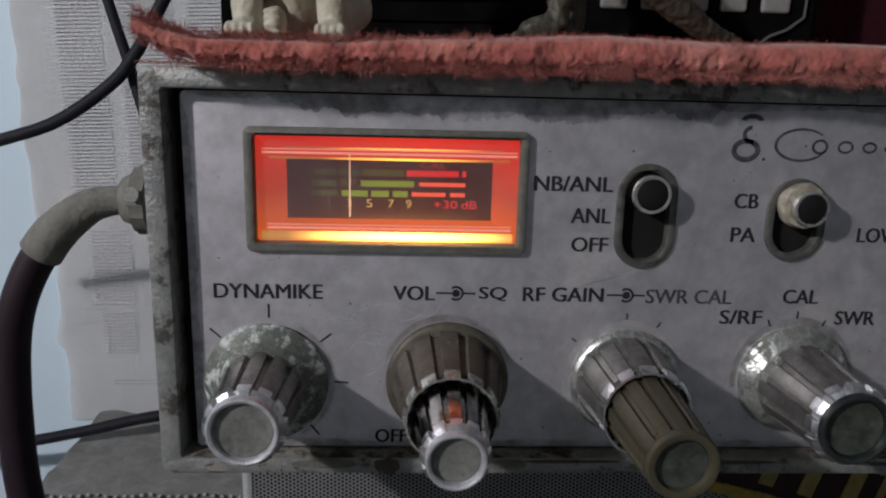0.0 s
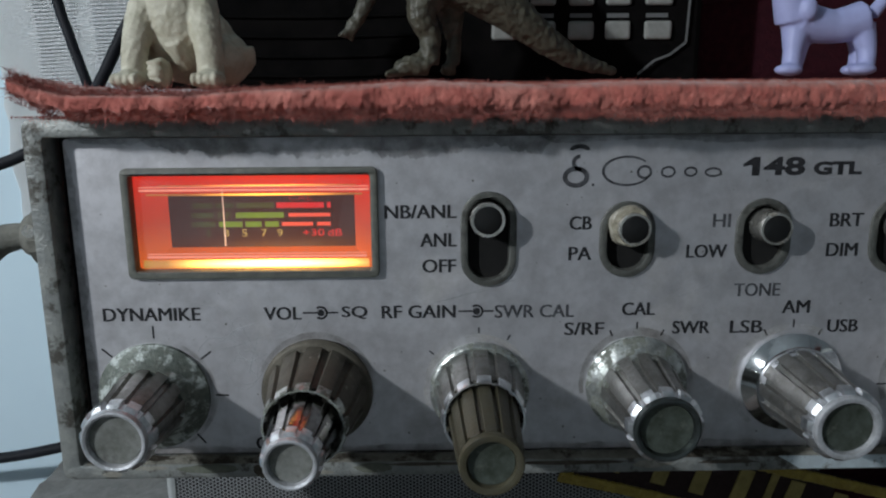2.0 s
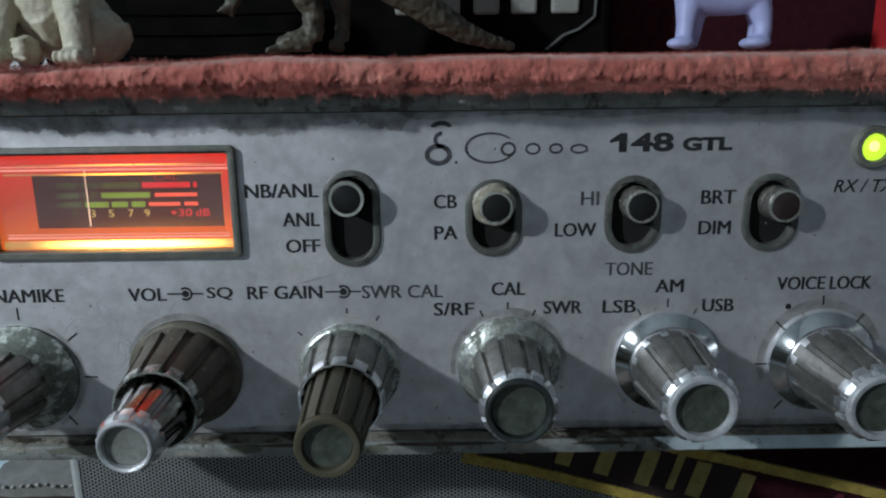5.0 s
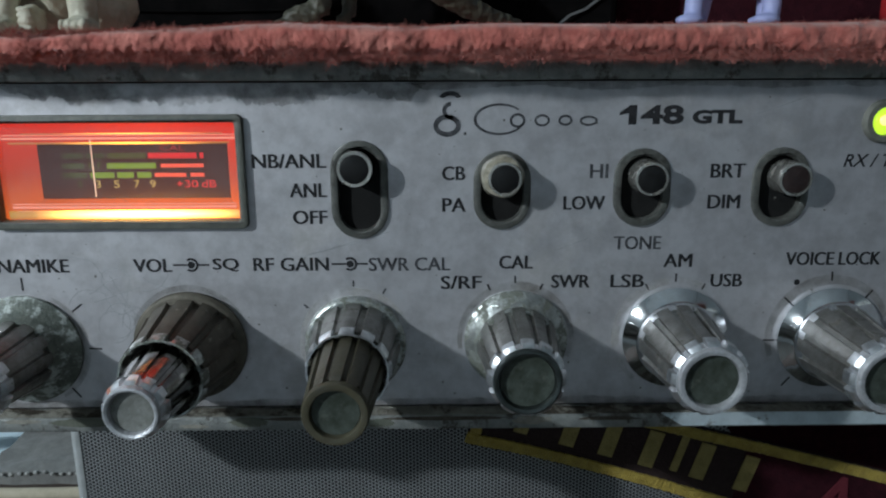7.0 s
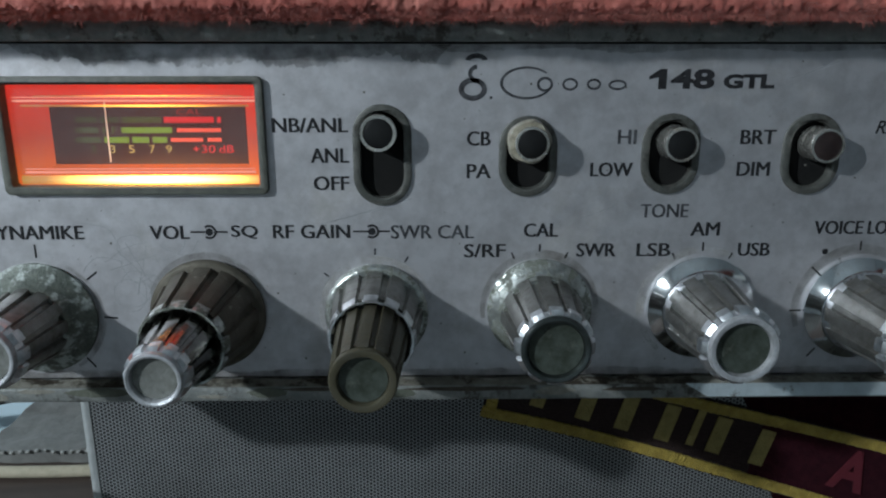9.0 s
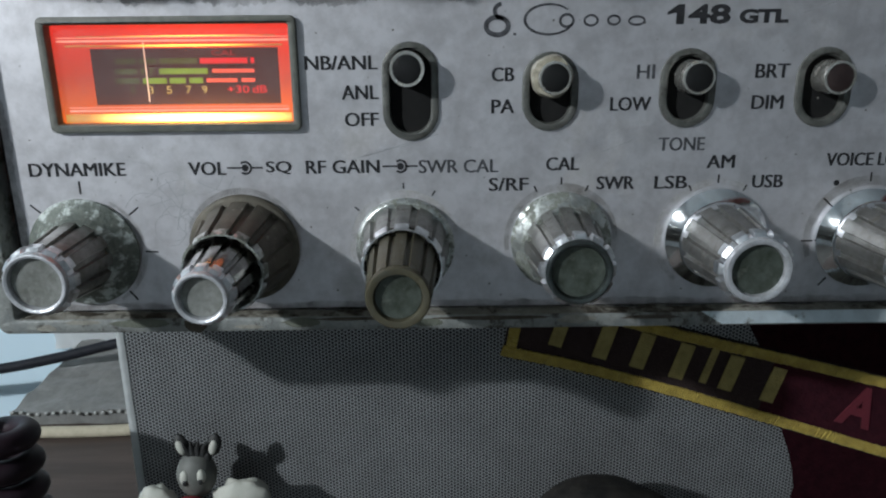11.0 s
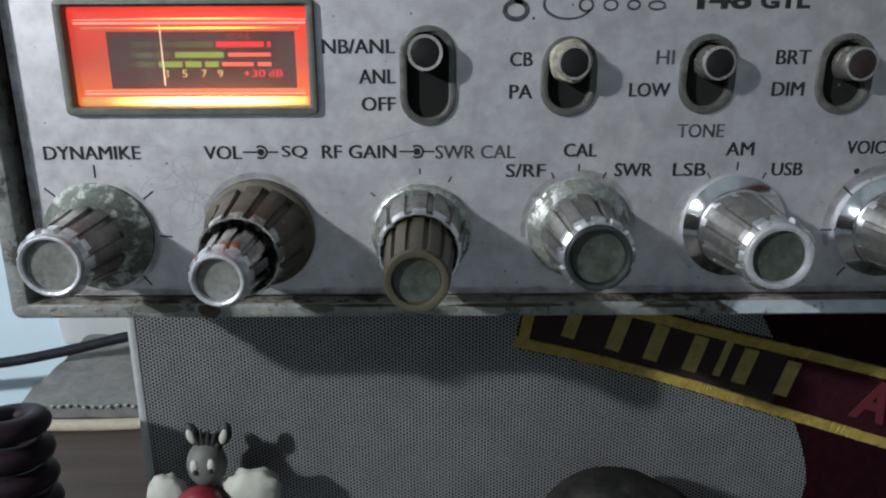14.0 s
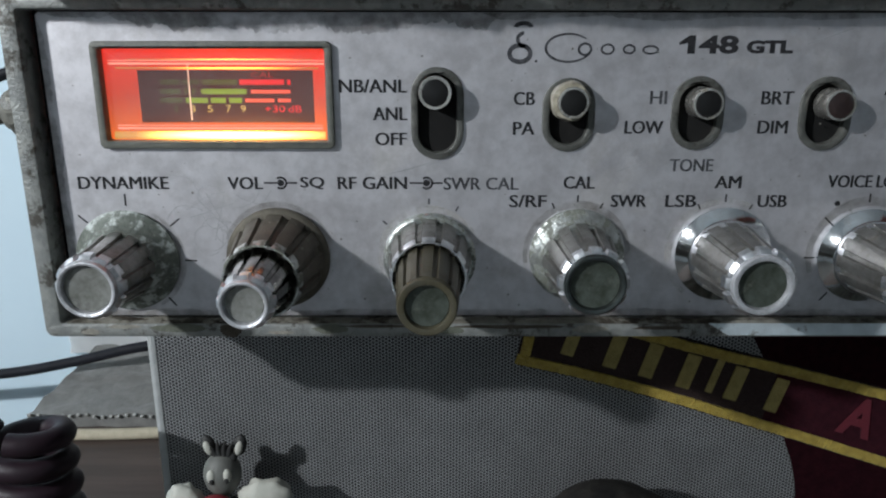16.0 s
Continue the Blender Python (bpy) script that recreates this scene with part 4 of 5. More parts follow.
lead = thing("microphone_lead", (-2.1, 0.6, -12), "thick purple-black microphone lead hanging into a coil", "cable")
part("lead", tube([(-1.9, 0.8, 3.42), (-2.28, 0.8, 2.80), (-2.54, 0.8, 2.05), (-2.66, 0.8, 0.95), (-2.67, 0.8, -0.5), (-2.5, 0.8, -1.6), (-2.2, 1.0, -2.4)], 0.26, 20), "cord", lead, smooth=True)
turns = [(-1.55 + 0.74 * math.cos(t), 1.0 + 0.62 * math.sin(t), -2.5 - 0.092 * t) for t in [i * math.pi / 8 for i in range(-4, 16 * 16)]]
part("coil", tube(turns, 0.24, 12, 2), "cord", lead, "tight purple-black coiled cord", smooth=True)


def fuse(bm, voxel=0.05, rounds=6, rough=0.0, freq=6.0):
    """Melts overlapping shapes into one skin."""
    me = bpy.data.meshes.new("tmp")
    bm.to_mesh(me)
    bm.free()
    ob = bpy.data.objects.new("tmp", me)
    scene.collection.objects.link(ob)
    r = ob.modifiers.new("r", "REMESH")
    r.mode, r.voxel_size = "VOXEL", voxel
    s = ob.modifiers.new("s", "SMOOTH")
    s.iterations, s.factor = rounds, 0.5
    out_me = bpy.data.meshes.new_from_object(ob.evaluated_get(bpy.context.evaluated_depsgraph_get()))
    out = bmesh.new()
    out.from_mesh(out_me)
    bpy.data.objects.remove(ob)
    bpy.data.meshes.remove(me)
    bpy.data.meshes.remove(out_me)
    if rough:
        out.normal_update()
        for v in out.verts:
            v.co += v.normal * rough * noise.noise(v.co * freq)
    return out


def statue(name, bm, material, label, category):
    ob = part(name, bm, material, smooth=80)
    return tagged(ob, label, category)


# ---- loudspeaker under the radio ----
speaker = thing("loudspeaker", (10, 9, -12), "grey loudspeaker box with a perforated steel front", "loudspeaker")
part("cabinet", box(0.34, 20.9, 3.06, 15, -12, 0.25, 0.1), "spk_case", speaker)
part("rim", ring_frame((0.30, 21.0, -12, 0.2, 0.25), (0.52, 20.75, -11.75, -0.15, 0.15), 2.92, 3.12, 0.09), "spk_edge", speaker, "smooth light grey edge of the steel front", smooth=40)
part("grille", box(0.48, 20.8, 2.965, 3.02, -11.8, -0.1), "grille", speaker, "staggered round holes in grey steel")

# ---- embroidered tape on the loudspeaker ----
LOW = [(8.62, -1.80), (10.0, -2.12), (11.0, -2.40), (12.4, -2.82), (13.7, -3.24), (15.4, -3.79), (17.3, -4.42), (19.2, -5.10)]
TOP = [(8.92, -0.14), (10.2, -0.55), (11.2, -0.84), (12.3, -1.14), (13.5, -1.46), (15.1, -1.86), (17.0, -2.36), (19.4, -3.05)]


def along(pts, step):
    out = []
    for (ax, az), (bx, bz) in zip(pts, pts[1:]):
        d = math.hypot(bx - ax, bz - az)
        k = max(1, int(d / step))
        out += [(ax + (bx - ax) * i / k, az + (bz - az) * i / k, math.atan2(bz - az, bx - ax)) for i in range(k)]
    return out


tape = thing("name_tape", (14, 2.93, -2), "dark embroidered cloth name tape with a yellow border", "patch")
part("backing", sheet([LOW + TOP[::-1]], 2.90, 2.972), "patch", tape, "dark woven backing")
part("maroon_field", sheet([[(14.35, -3.30), (19.1, -4.85), (19.3, -3.30), (14.6, -1.95)]], 2.885, 2.902), "maroon", tape, "maroon woven end of the tape")


def stitches(pts, width, inward):
    rng = random.Random(len(pts))
    rows = []
    for x, z, a in along(pts, 0.055):
        s = box(-0.034, 0.034, -0.03, 0.03, -width / 2, width / 2, 0.012, 1)
        s.transform(Matrix.Translation((x - math.sin(a) * inward, 2.882 + rng.uniform(-0.008, 0.008), z + math.cos(a) * inward + rng.uniform(-0.01, 0.01)))
                    @ Matrix.Rotation(-a + radians(rng.uniform(4, 14)), 4, "Y"))
        rows.append(s)
    return join(*rows)


for pts, inward in ((LOW, 0.15), (TOP, -0.15), ([(8.80, -1.68), (9.06, -0.26)], 0.0)):
    tagged(part("stitched_border", stitches(pts, 0.24, inward), "thread", tape, "raised yellow thread border"), kind="stuff")
for x, z, w in ((9.88, -1.16, 0.30), (10.85, -1.46, 0.33), (11.68, -1.70, 0.33), (12.55, -1.96, 0.33), (13.16, -2.08, 0.17), (13.66, -2.26, 0.33), (14.62, -2.56, 0.32)):
    b = box(-w / 2, w / 2, -0.02, 0.02, -0.42, 0.42, 0.015)
    b.transform(Matrix.Translation((x, 2.885, z)) @ Matrix.Rotation(radians(17), 4, "Y"))
    part("stitched_bar", b, "thread_dull", tape, "plain yellow thread bar")
letter = words("A", -0.42, 0.42, -0.48, 0.48, 0, 0.03, 0.03)
letter.transform(Matrix.Translation((16.62, 2.875, -3.12)) @ Matrix.Rotation(radians(17), 4, "Y"))
part("stitched_letter", letter, "thread_red", tape, "red thread letter")

# ---- maroon sheet added where the loudspeaker's far end is dark ----
hang = bmesh.new()
rows = []
for i in range(25):
    z = -0.4 - 11.5 * i / 24
    row = []
    for j in range(19):
        u = j / 18
        edge = 14.9 + 0.5 * math.exp(-((z + 5.2) / 1.2) ** 2) + (1.6 * max(0, (z + 4.2) / 4) ** 2) * -1 + 0.1 * noise.noise(Vector((z, 0, 3)))
        row.append(hang.verts.new((edge + u * (21.1 - edge), 2.935 + 0.02 * noise.noise(Vector((u * 9, z * 0.3, 1))), z)))
    rows.append(row)
for a, b in zip(rows, rows[1:]):
    for j in range(18):
        hang.faces.new((a[j], a[j + 1], b[j + 1], b[j]))
bmesh.ops.solidify(hang, geom=hang.faces[:], thickness=0.03)
tagged(part("maroon_sheet", hang, "maroon", smooth=True), "dark maroon sheet added over the far end of the loudspeaker front", "cloth")

# ---- terry cloth on the radio ----
def cloth_top(x, y):
    return 6.30 + 0.17 * min(1, max(0, x / 5.5)) + 0.05 * noise.noise(Vector((x * 0.6, y * 0.6, 0)))


def cloth_front(x):
    return -0.78 + 0.12 * noise.noise(Vector((x * 0.7, 4, 0))) + 0.05 * noise.noise(Vector((x * 3.1, 7, 0)))


cloth = thing("terry_cloth", (10, 6, 6.0), "faded terracotta terry cloth with a frayed edge", "cloth")
bm = bmesh.new()
NX, ring = 900, []


def lumps(x, u):
    p = Vector((x, u, 0))
    return 0.045 * noise.noise(p * 3.2) + 0.035 * noise.noise(p * 8.5) + 0.03 * noise.noise(p * 19)


for i in range(NX + 1):
    x = 0.10 + 20.05 * i / NX
    f = cloth_front(x)
    lift = 0.28 * max(0, (0.95 - x) / 0.85) ** 1.5
    low = 6.06 + 0.07 * noise.noise(Vector((x * 2.3, 0, 5))) + 0.07 * noise.noise(Vector((x * 6.5, 0, 5))) + 0.05 * noise.noise(Vector((x * 15, 0, 5))) + lift
    t = cloth_top(x, 0) + lift
    pts = [(12.0, 6.01), (0.6, 6.01 + lift), (-0.1, 6.02 + lift)]
    for k in range(11):
        a = k / 10
        pts.append((f + 0.16 * (2 * a - 1) ** 4 - lumps(x, 3 + a * 0.42) * (1 - 0.5 * a), low + (t - low) * a))
    pts += [(y, cloth_top(x, y) + lift * max(0, 1 - y / 4) + 0.5 * lumps(x, y)) for y in (-0.5, -0.3, -0.1, 0.15, 0.4, 0.7, 1.0, 1.4, 1.8, 2.3, 3, 4, 5.5, 8, 12)]
    ring.append([bm.verts.new((x, y, z)) for y, z in pts])
for a, b in zip(ring, ring[1:]):
    for j in range(len(a)):
        bm.faces.new((a[j], b[j], b[(j + 1) % len(a)], a[(j + 1) % len(a)]))
bm.faces.new(ring[0])
bm.faces.new(ring[-1][::-1])
bmesh.ops.recalc_face_normals(bm, faces=bm.faces[:])
part("weave", bm, "cloth", cloth, smooth=60)
rng = random.Random(5)
verts, faces = [], []


def strand(p, d, length, w):
    side = d.cross(Vector((rng.uniform(-1, 1), rng.uniform(-1, 1), rng.uniform(-1, 1)))).normalized() * w
    bend = Vector((rng.uniform(-1, 1), rng.uniform(-1, 1), rng.uniform(-1, 1))) * length * 0.7
    n0 = len(verts)
    mid, tip = p + d * length * 0.55 + bend * 0.4, p + d * length + bend
    verts.extend([p - side, p + side, mid + side * 0.8, mid - side * 0.8, tip])
    faces.extend([(n0, n0 + 1, n0 + 2, n0 + 3), (n0 + 3, n0 + 2, n0 + 4)])


for _ in range(95000):
    x = rng.uniform(0.1, 20.1)
    lift = 0.28 * max(0, (0.95 - x) / 0.85) ** 1.5
    v = rng.random() ** 1.3
    z = 6.0 + lift + v * 0.42
    tuft = noise.noise(Vector((x * 4, z * 3, 9)))
    d = Vector((rng.gauss(0, 0.45), -1 + v * 0.5, rng.gauss(-0.55 + v * 0.9, 0.45))).normalized()
    strand(Vector((x, cloth_front(x) + 0.05 + 0.10 * v * v, z)), d, rng.uniform(0.03, 0.085) * max(0.3, 1 + 1.6 * tuft), 0.0034)
for _ in range(60000):
    x, y = rng.uniform(0.1, 20.0), rng.random() ** 1.6 * 5.6 - 0.6
    lift = 0.28 * max(0, (0.95 - x) / 0.85) ** 1.5 * max(0, 1 - y / 4)
    strand(Vector((x, y, cloth_top(x, y) + lift - 0.01)), Vector((rng.gauss(0, 0.7), rng.gauss(-0.2, 0.6), 1)).normalized(), rng.uniform(0.02, 0.055), 0.0034)
for _ in range(7000):
    x = rng.uniform(0.1, 20.0)
    strand(Vector((x, cloth_front(x) + 0.02, 6.05)), Vector((rng.gauss(0, 0.6), -0.5, -1)).normalized(), rng.uniform(0.04, 0.16) * max(0.1, 0.5 + 1.5 * noise.noise(Vector((x * 2.5, 1, 1)))), 0.0035)
for _ in range(350):
    z = rng.uniform(6.3, 6.55)
    strand(Vector((0.12, rng.uniform(-0.8, 1.2), z)), Vector((-1, rng.gauss(-0.3, 0.3), rng.gauss(0.15, 0.3))).normalized(), rng.uniform(0.05, 0.18), 0.004)
pile_me = bpy.data.meshes.new("nap")
pile_me.from_pydata([tuple((v - ORIGIN[cloth]) * CM) for v in verts], [], faces)
pile_me.materials.append(M["cloth"])
pile = new("nap", pile_me)
pile.parent = cloth
tagged(pile, "loose terracotta fibres", kind="stuff")

# ---- figurines on the cloth ----
lion = [tube([(1.02, 1.45, 6.62), (1.05, 1.5, 7.1), (1.16, 1.75, 7.7), (1.4, 2.0, 8.2)], [0.21, 0.22, 0.28, 0.3], 14), tube([(2.30, 1.45, 6.62), (2.26, 1.5, 7.1), (2.12, 1.75, 7.7), (1.9, 2.0, 8.2)], [0.22, 0.23, 0.29, 0.3], 14),
        blob((1.00, 1.30, 6.57), (0.25, 0.30, 0.17)), blob((2.30, 1.30, 6.57), (0.27, 0.30, 0.17)), blob((1.42, 1.55, 6.68), (0.18, 0.26, 0.27)), blob((1.66, 2.0, 7.75), (0.66, 0.60, 0.95)),
        blob((1.70, 2.4, 7.2), (0.80, 0.75, 0.70)), blob((2.30, 2.40, 6.95), (0.42, 0.65, 0.48)), tube([(2.5, 2.6, 6.75), (2.72, 2.4, 6.9), (2.74, 2.3, 7.15)], [0.14, 0.12, 0.09], 10), blob((0.95, 2.4, 7.0), (0.36, 0.65, 0.52)), blob((1.66, 1.7, 8.9), (0.60, 0.60, 0.58)),
        blob((1.66, 1.15, 8.75), (0.30, 0.30, 0.25)), tube([(1.60, 2.3, 6.7), (1.75, 1.9, 6.9), (1.65, 1.62, 7.25)], [0.20, 0.22, 0.2], 10)]
for fx in (1.0, 2.3):
    lion += [blob((fx + k * 0.115, 1.07, 6.57), (0.066, 0.13, 0.12), 10) for k in (-1.5, -0.5, 0.5, 1.5)]
lion += [blob((1.42, 1.30, 6.55 + k * 0.10), (0.15, 0.07, 0.05), 10) for k in range(4)]
statue("lion_figurine", fuse(join(*lion), 0.03, 2, 0.014, 12.0), "ivory", "small ivory-white seated animal figurine standing on the cloth", "figurine")

dino = [tube([(5.95, 2.75, 6.85), (5.98, 2.8, 7.35), (5.82, 2.75, 7.75), (6.05, 3.0, 8.4)], [0.19, 0.20, 0.26, 0.50], 14), tube([(5.95, 2.75, 6.84), (5.65, 2.7, 6.84), (5.35, 2.66, 6.74)], [0.20, 0.20, 0.13], 12),
        tube([(6.42, 3.3, 6.85), (6.44, 3.4, 7.35), (6.35, 3.4, 8.0)], [0.14, 0.15, 0.3], 12), tube([(6.42, 3.3, 6.8), (6.2, 3.2, 6.74)], [0.15, 0.1], 10),
        blob((5.9, 3.0, 8.9), (0.75, 0.62, 0.85)), tube([(6.3, 3.0, 8.6), (7.2, 3.15, 8.05), (8.0, 3.3, 7.45), (8.8, 3.6, 6.98), (9.75, 4.0, 6.72)], [0.60, 0.44, 0.30, 0.20, 0.06], 16),
        tube([(5.3, 2.8, 8.7), (4.95, 2.75, 8.2), (4.70, 2.72, 7.72), (4.52, 2.7, 7.45)], [0.22, 0.17, 0.13, 0.13], 12), blob((5.3, 2.9, 9.9), (0.55, 0.42, 0.42)), blob((4.7, 2.8, 9.85), (0.5, 0.3, 0.26)),
        tube([(5.6, 2.9, 9.2), (5.4, 2.9, 9.8)], [0.45, 0.4], 12)]
dino += [tube([(4.52, 2.7, 7.46), (4.40 + 0.07 * k, 2.62 + 0.05 * k, 7.32 - 0.03 * k)], [0.08, 0.035], 8) for k in range(-1, 3)]
dino += [tube([(5.45, 2.66, 6.72), (5.18 + 0.03 * k, 2.55 + 0.13 * k, 6.67)], [0.09, 0.05], 8) for k in range(-1, 2)]
statue("dinosaur_figurine", fuse(join(*dino), 0.04, 3, 0.035, 9.0), "dino", "dark olive-brown toy dinosaur standing on its hind legs", "figurine")

dog = [tube([(12.72, 2.75, 6.72), (12.75, 2.8, 7.05), (12.82, 2.9, 7.5)], [0.17, 0.17, 0.28], 14), tube([(12.95, 3.15, 6.72), (13.0, 3.1, 7.05), (12.98, 3.0, 7.5)], [0.16, 0.16, 0.26], 14),
       tube([(14.12, 2.75, 6.72), (14.15, 2.8, 7.05), (14.05, 2.9, 7.5)], [0.16, 0.17, 0.26], 14), tube([(14.2, 3.2, 6.72), (14.2, 3.2, 7.1), (14.05, 3.1, 7.5)], [0.15, 0.15, 0.24], 14),
       blob((12.62, 2.62, 6.71), (0.26, 0.20, 0.11)), blob((14.0, 2.62, 6.71), (0.26, 0.20, 0.11)), blob((12.84, 3.02, 6.71), (0.24, 0.18, 0.11)), blob((14.1, 3.1, 6.71), (0.24, 0.18, 0.11)),
       tube([(12.85, 2.95, 7.62), (13.5, 2.95, 7.50), (14.1, 2.95, 7.62)], [0.38, 0.31, 0.36], 18), tube([(12.75, 2.9, 7.6), (12.62, 2.85, 8.1), (12.6, 2.8, 8.5)], [0.32, 0.3, 0.36], 14),
       blob((12.5, 2.75, 8.75), (0.5, 0.42, 0.42)), blob((12.15, 2.6, 8.6), (0.26, 0.24, 0.2)), blob((12.88, 2.55, 7.78), (0.15, 0.09, 0.20)), tube([(14.25, 2.95, 7.7), (14.5, 2.95, 8.1), (14.4, 2.95, 8.5)], [0.14, 0.11, 0.08], 10)]
statue("dog_figurine", fuse(join(*dog), 0.035, 4), "lilac", "small lilac plastic toy dog standing on the cloth", "figurine")

# ---- keypad radio behind the figurines ----
pad = thing("keypad_radio", (5.8, 7.7, 6.45), "black ribbed radio with pale grey keys", "radio")
part("body", box(-0.4, 12.0, 5.5, 10, 6.45, 11.6, 0.15), "black", pad)
for k in range(11):
    part("rib", tube([(-0.2, 5.48, 6.75 + k * 0.42), (3.2, 5.44, 6.69 + k * 0.42), (6.3, 5.48, 6.75 + k * 0.42)], 0.03, 8, 4), "black", pad)
part("keypad_plate", sheet([[(6.7, 6.6), (10.6, 6.6), (11.25, 7.12), (11.6, 7.35), (11.65, 11.3), (6.7, 11.3)]], 5.42, 5.50), "black", pad)
edge = [(10.58, 6.7), (10.95, 7.0), (11.28, 7.12), (11.62, 7.38), (11.66, 8.4), (11.66, 11.2)]
part("outline", join(*[bar(ax, az, bx, bz, 0.05, 5.418, 0.01) for (ax, az), (bx, bz) in zip(edge, edge[1:])]), "outline", pad, "thin grey line round the keys")
for r in range(7):
    z = 7.64 + r * 0.72
    for x in (7.60, 8.44, 9.28, 10.09, 10.95):
        part("key", box(x - 0.28, x + 0.28 + (0.05 if x > 10.5 else 0), 5.32, 5.44, z - 0.20, z + 0.20, 0.07, 3), "key", pad, "pale grey rubber key")
        part("key_print", box(x - 0.24, x + 0.24, 5.412, 5.42, z + 0.27, z + 0.36), "outline", pad)
stack = thing("maroon_case", (18, 10, 6.45), "dark maroon fabric-covered case behind the figurines", "case")
part("body", box(12.2, 24, 7.0, 13, 6.45, 13, 0.3, 3), "maroon", stack)
part("crease", tube([(12.4, 6.98, 8.3), (13.4, 6.97, 8.45), (14.8, 6.98, 8.5)], 0.03, 6, 4), "maroon", stack)
tagged(part("red_box", box(18.3, 19.8, 5.2, 6.6, 6.46, 9.4, 0.12, 3), "red"), "small plain red plastic box standing on the cloth", "box")

# ---- wall papers, cables and the corner beside the radio ----
def paper_sheet(name, left, right, z0, z1, y, tilt, columns, label, seed):
    sh = thing(name, ((left + right) / 2, y, z0), label, "newspaper", "papers on the wall")
    turn = Matrix.Translation((left, 0, z1)) @ Matrix.Rotation(radians(tilt), 4, "Y") @ Matrix.Translation((-left, 0, -z1))
    b = bmesh.new()
    nx, nz, grid = 16, 22, []
    for i in range(nz + 1):
        z = z0 + (z1 - z0) * i / nz
        l = left + 0.5 * noise.noise(Vector((z * 0.5, seed, 0))) + 0.25 * noise.noise(Vector((z * 2.1, seed, 5)))
        grid.append([b.verts.new((l + (right - l) * j / nx, y - 0.12 - 0.10 * noise.noise(Vector((j * 0.4, i * 0.3, seed))), z + 0.25 * noise.noise(Vector((j * 0.7, seed, i // nz))))) for j in range(nx + 1)])
    for p, q in zip(grid, grid[1:]):
        for j in range(nx):
            b.faces.new((p[j], p[j + 1], q[j + 1], q[j]))
    b.transform(turn)
    bmesh.ops.solidify(b, geom=b.faces[:], thickness=0.02)
    part("page", b, "paper", sh, smooth=True)
    rng = random.Random(seed)
    for c0, c1, t0, t1 in columns:
        lines, z = [], t1
        while z > t0:
            x = c0
            while x < c1 - 0.05:
                w = min(rng.uniform(0.08, 0.32), c1 - x)
                lines.append(box(x, x + w, y - 0.27, y - 0.262, z - 0.033, z + 0.033))
                x += w + 0.05
            z -= 0.175
        lb = join(*lines)
        lb.transform(turn)
        tagged(part("print_column", lb, "print", sh, "grey columns of small print"), kind="stuff")


paper_sheet("newspaper", -15.4, 0.5, -1.2, 18, 26.0, -2, [(-13.4, -11.3, -0.6, 17.5), (-10.6, -8.0, -0.8, 17.5), (-7.3, -4.8, -0.6, 17.5)], "yellowing printed newspaper page pasted on the wall", 3)
paper_sheet("newspaper", -14.0, 0.5, -11.6, 0.2, 25.8, -1, [(-12.2, -10.2, -5.4, -1.6), (-11.9, -10.3, -7.9, -5.8), (-9.4, -7.0, -7.0, -1.6), (-11.6, -9.0, -9.6, -9.4)], "torn lower newspaper page pasted on the wall", 8)


def cable(points, r, label, material="cable"):
    return tagged(part("cable", tube(points, r, 12), material, smooth=True), label, "cable", "cables beside the radio")


cable([(-18, 14, 2.0), (-12, 14, 3.1), (-9.6, 14, 3.75), (-7.78, 14, 4.38), (-6.1, 14, 5.50), (-5.2, 14, 6.5), (-4.19, 14, 8.2), (-2.5, 14.5, 11.5), (-1.5, 15, 17)], 0.20, "thick black cable looping up past the wall papers")
cable([(-7.2, 14.6, 16), (-6.5, 14.5, 10), (-6.05, 14.4, 8.1), (-5.6, 14.4, 6.44), (-5.2, 14.4, 4.8), (-4.4, 14.4, 2.2), (-3.2, 15, -2), (-2.6, 17, -12 + 0.2)], 0.17, "black cable hanging down behind the radio")
cable([(-22, 22, -11.7), (-15.4, 22, -11.1), (-11.8, 22, -10.45), (-8.1, 22, -9.6), (-4, 22, -9.2), (3, 22, -11.8)], 0.26, "black cable running low along the wall")
cable([(-1.2, 9, -8.4), (-2.0, 9.5, -9.6), (-3.2, 10, -11.2), (-4.5, 9.5, -11.85), (-7.0, 8.0, -11.88)], 0.16, "thin black cable beside the loudspeaker")
cover = thing("grey_cloth", (-7, 22, -12), "rumpled grey cloth with a knotted edge on the table", "cloth")
b = bmesh.new()
grid = []
for i in range(15):
    y = 18.2 + 7.2 * i / 14
    grid.append([b.verts.new((-12.2 + 11.2 * j / 24 + 0.2 * noise.noise(Vector((i, 3, 1))), y + 0.1 * noise.noise(Vector((j * 0.5, 0, 0))),
                              -11.35 + 0.25 * noise.noise(Vector((j * 0.35, i * 0.5, 2))) + (0.35 * (i / 14) ** 2))) for j in range(25)])
for p, q in zip(grid, grid[1:]):
    for j in range(24):
        b.faces.new((p[j], p[j + 1], q[j + 1], q[j]))
ext = bmesh.ops.extrude_face_region(b, geom=b.faces[:])
for v in [g for g in ext["geom"] if isinstance(g, bmesh.types.BMVert)]:
    v.co.z = -11.99
bmesh.ops.recalc_face_normals(b, faces=b.faces[:])
part("fabric", b, "mat_grey", cover, smooth=50)
for j in range(30):
    part("knot", blob((-12.0 + j * 0.37, 18.1 + 0.05 * math.sin(j * 2.1), -11.38 + 0.05 * math.cos(j)), (0.10, 0.10, 0.08), 8), "knot", cover)
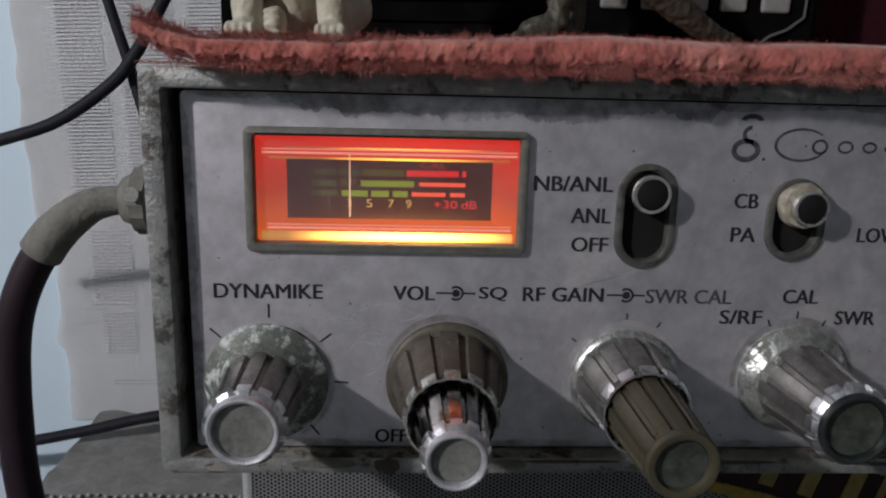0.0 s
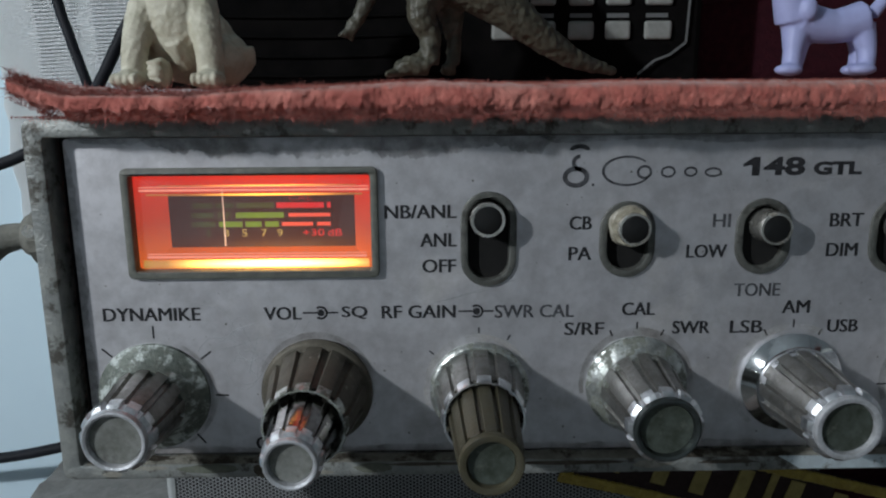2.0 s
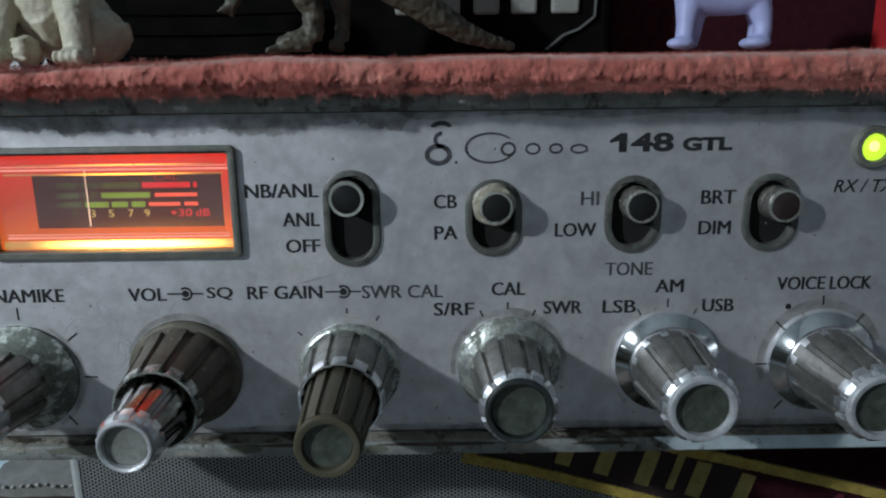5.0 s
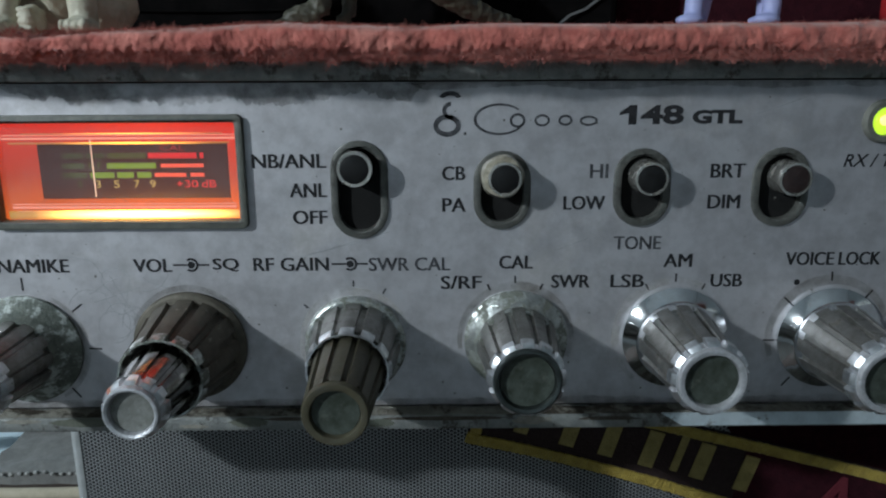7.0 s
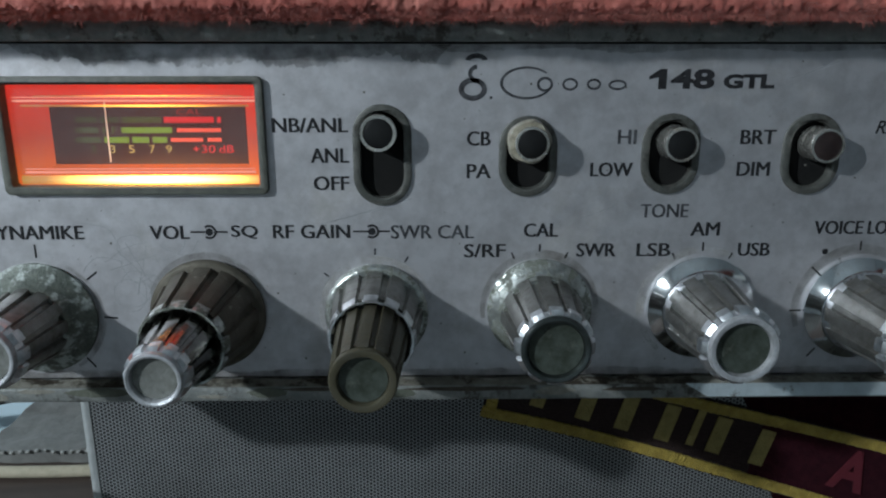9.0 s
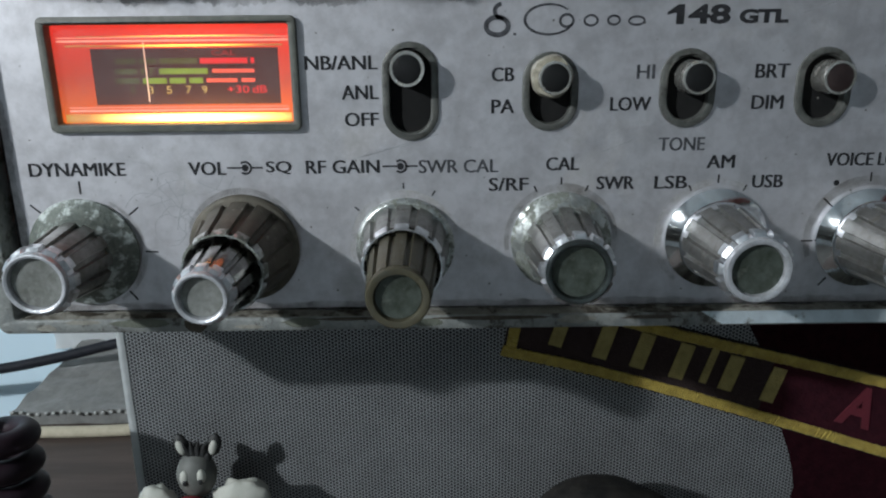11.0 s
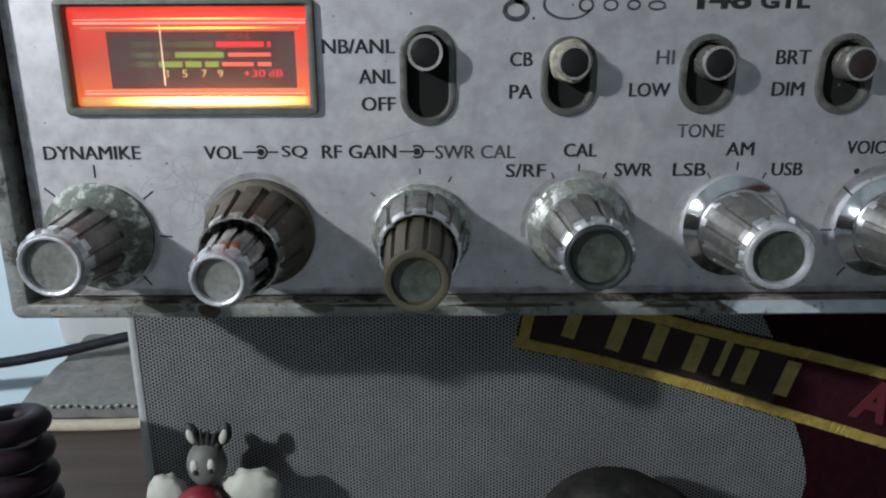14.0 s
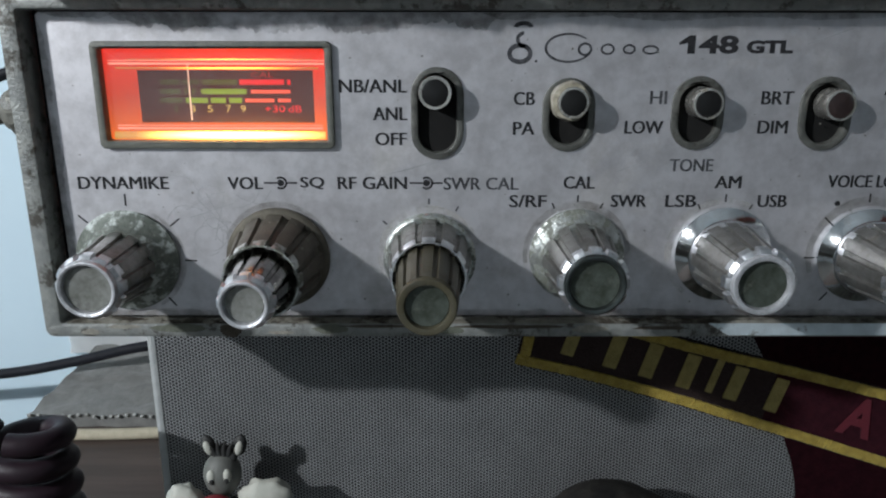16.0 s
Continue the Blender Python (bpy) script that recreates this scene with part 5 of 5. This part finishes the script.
cable([(-13.5, 17.2, -11.75), (-10, 17.0, -11.7), (-7, 17.1, -11.72), (-3, 17.4, -11.7), (1, 17.4, -11.72)], 0.26, "cream coloured cord lying on the table", "cream")

# ---- figures in front of the loudspeaker ----
toy = [paint(blob((2.05, 2.05, -4.05), (0.42, 0.38, 0.52)), 0), paint(blob((1.98, 1.60, -4.70), (0.47, 0.34, 0.35), 24), 1), paint(blob((1.22, 1.85, -4.72), (0.44, 0.28, 0.50), 20, 0.25, 2.5), 2),
       paint(blob((3.02, 1.95, -4.62), (0.60, 0.28, 0.50), 20, 0.25, 2.5), 2), paint(blob((1.98, 1.85, -5.2), (0.55, 0.40, 0.30)), 2), paint(lathe([(-12, 1.5), (-11.6, 1.5), (-11.4, 0.9), (-8, 0.75), (-6, 0.6), (-5.0, 0.5)], (2.0, 2.05, 0), "z", 20), 3),
       paint(blob((1.90, 1.75, -3.95), (0.11, 0.10, 0.17), 12), 2), paint(blob((2.24, 1.77, -3.93), (0.10, 0.10, 0.16), 12), 2),
       paint(blob((1.92, 1.665, -4.03), (0.055, 0.03, 0.075), 10), 3), paint(blob((2.24, 1.685, -4.01), (0.05, 0.03, 0.075), 10), 3)]
toy += [paint(tube([(2.1 + 0.10 * k, 2.0, -3.55), (2.1 + 0.13 * k, 1.95, -3.35), (2.1 + 0.17 * k + 0.03, 1.9, -3.15 - 0.03 * abs(k))], [0.07, 0.05, 0.012], 8, 4), 3) for k in (-1.5, -0.5, 0.5, 1.5)]
for sx, a in ((1.80, 18), (2.48, -14)):
    toy.append(paint(blob((sx, 2.05, -3.35), (0.16, 0.10, 0.27), 12, turn=-a), 3))
    toy.append(paint(blob((sx, 1.97, -3.37), (0.09, 0.06, 0.18), 10, turn=-a), 2))
toy += [paint(blob((2.1 + dx, 2.05, -3.45 + dz), (0.10, 0.12, 0.16), 8), 3) for dx, dz in ((0, 0), (0.12, -0.06), (-0.12, -0.06), (0.22, -0.16))]
statue("toy_animal", join(*toy), ["toy_grey", "toy_red", "toy_white", "toy_black"], "small grey and white toy animal with a red nose", "figurine")
lump = [blob((10.6, 1.1, -5.2), (1.75, 1.2, 1.45), 28, 0.12, 1.6), blob((9.7, 0.7, -4.55), (0.42, 0.35, 0.38), 14, 0.2, 2), blob((10.5, 0.4, -4.25), (0.45, 0.4, 0.35), 14, 0.2, 2), blob((11.4, 0.8, -4.6), (0.5, 0.4, 0.4), 14, 0.2, 2),
        lathe([(-12, 1.6), (-11.5, 1.6), (-9, 1.2), (-5.5, 1.3)], (10.6, 1.1, 0), "z", 24)]
statue("dark_figurine", fuse(join(*lump), 0.08, 3), "lumpy", "dark lumpy toy figurine standing before the loudspeaker", "figurine")
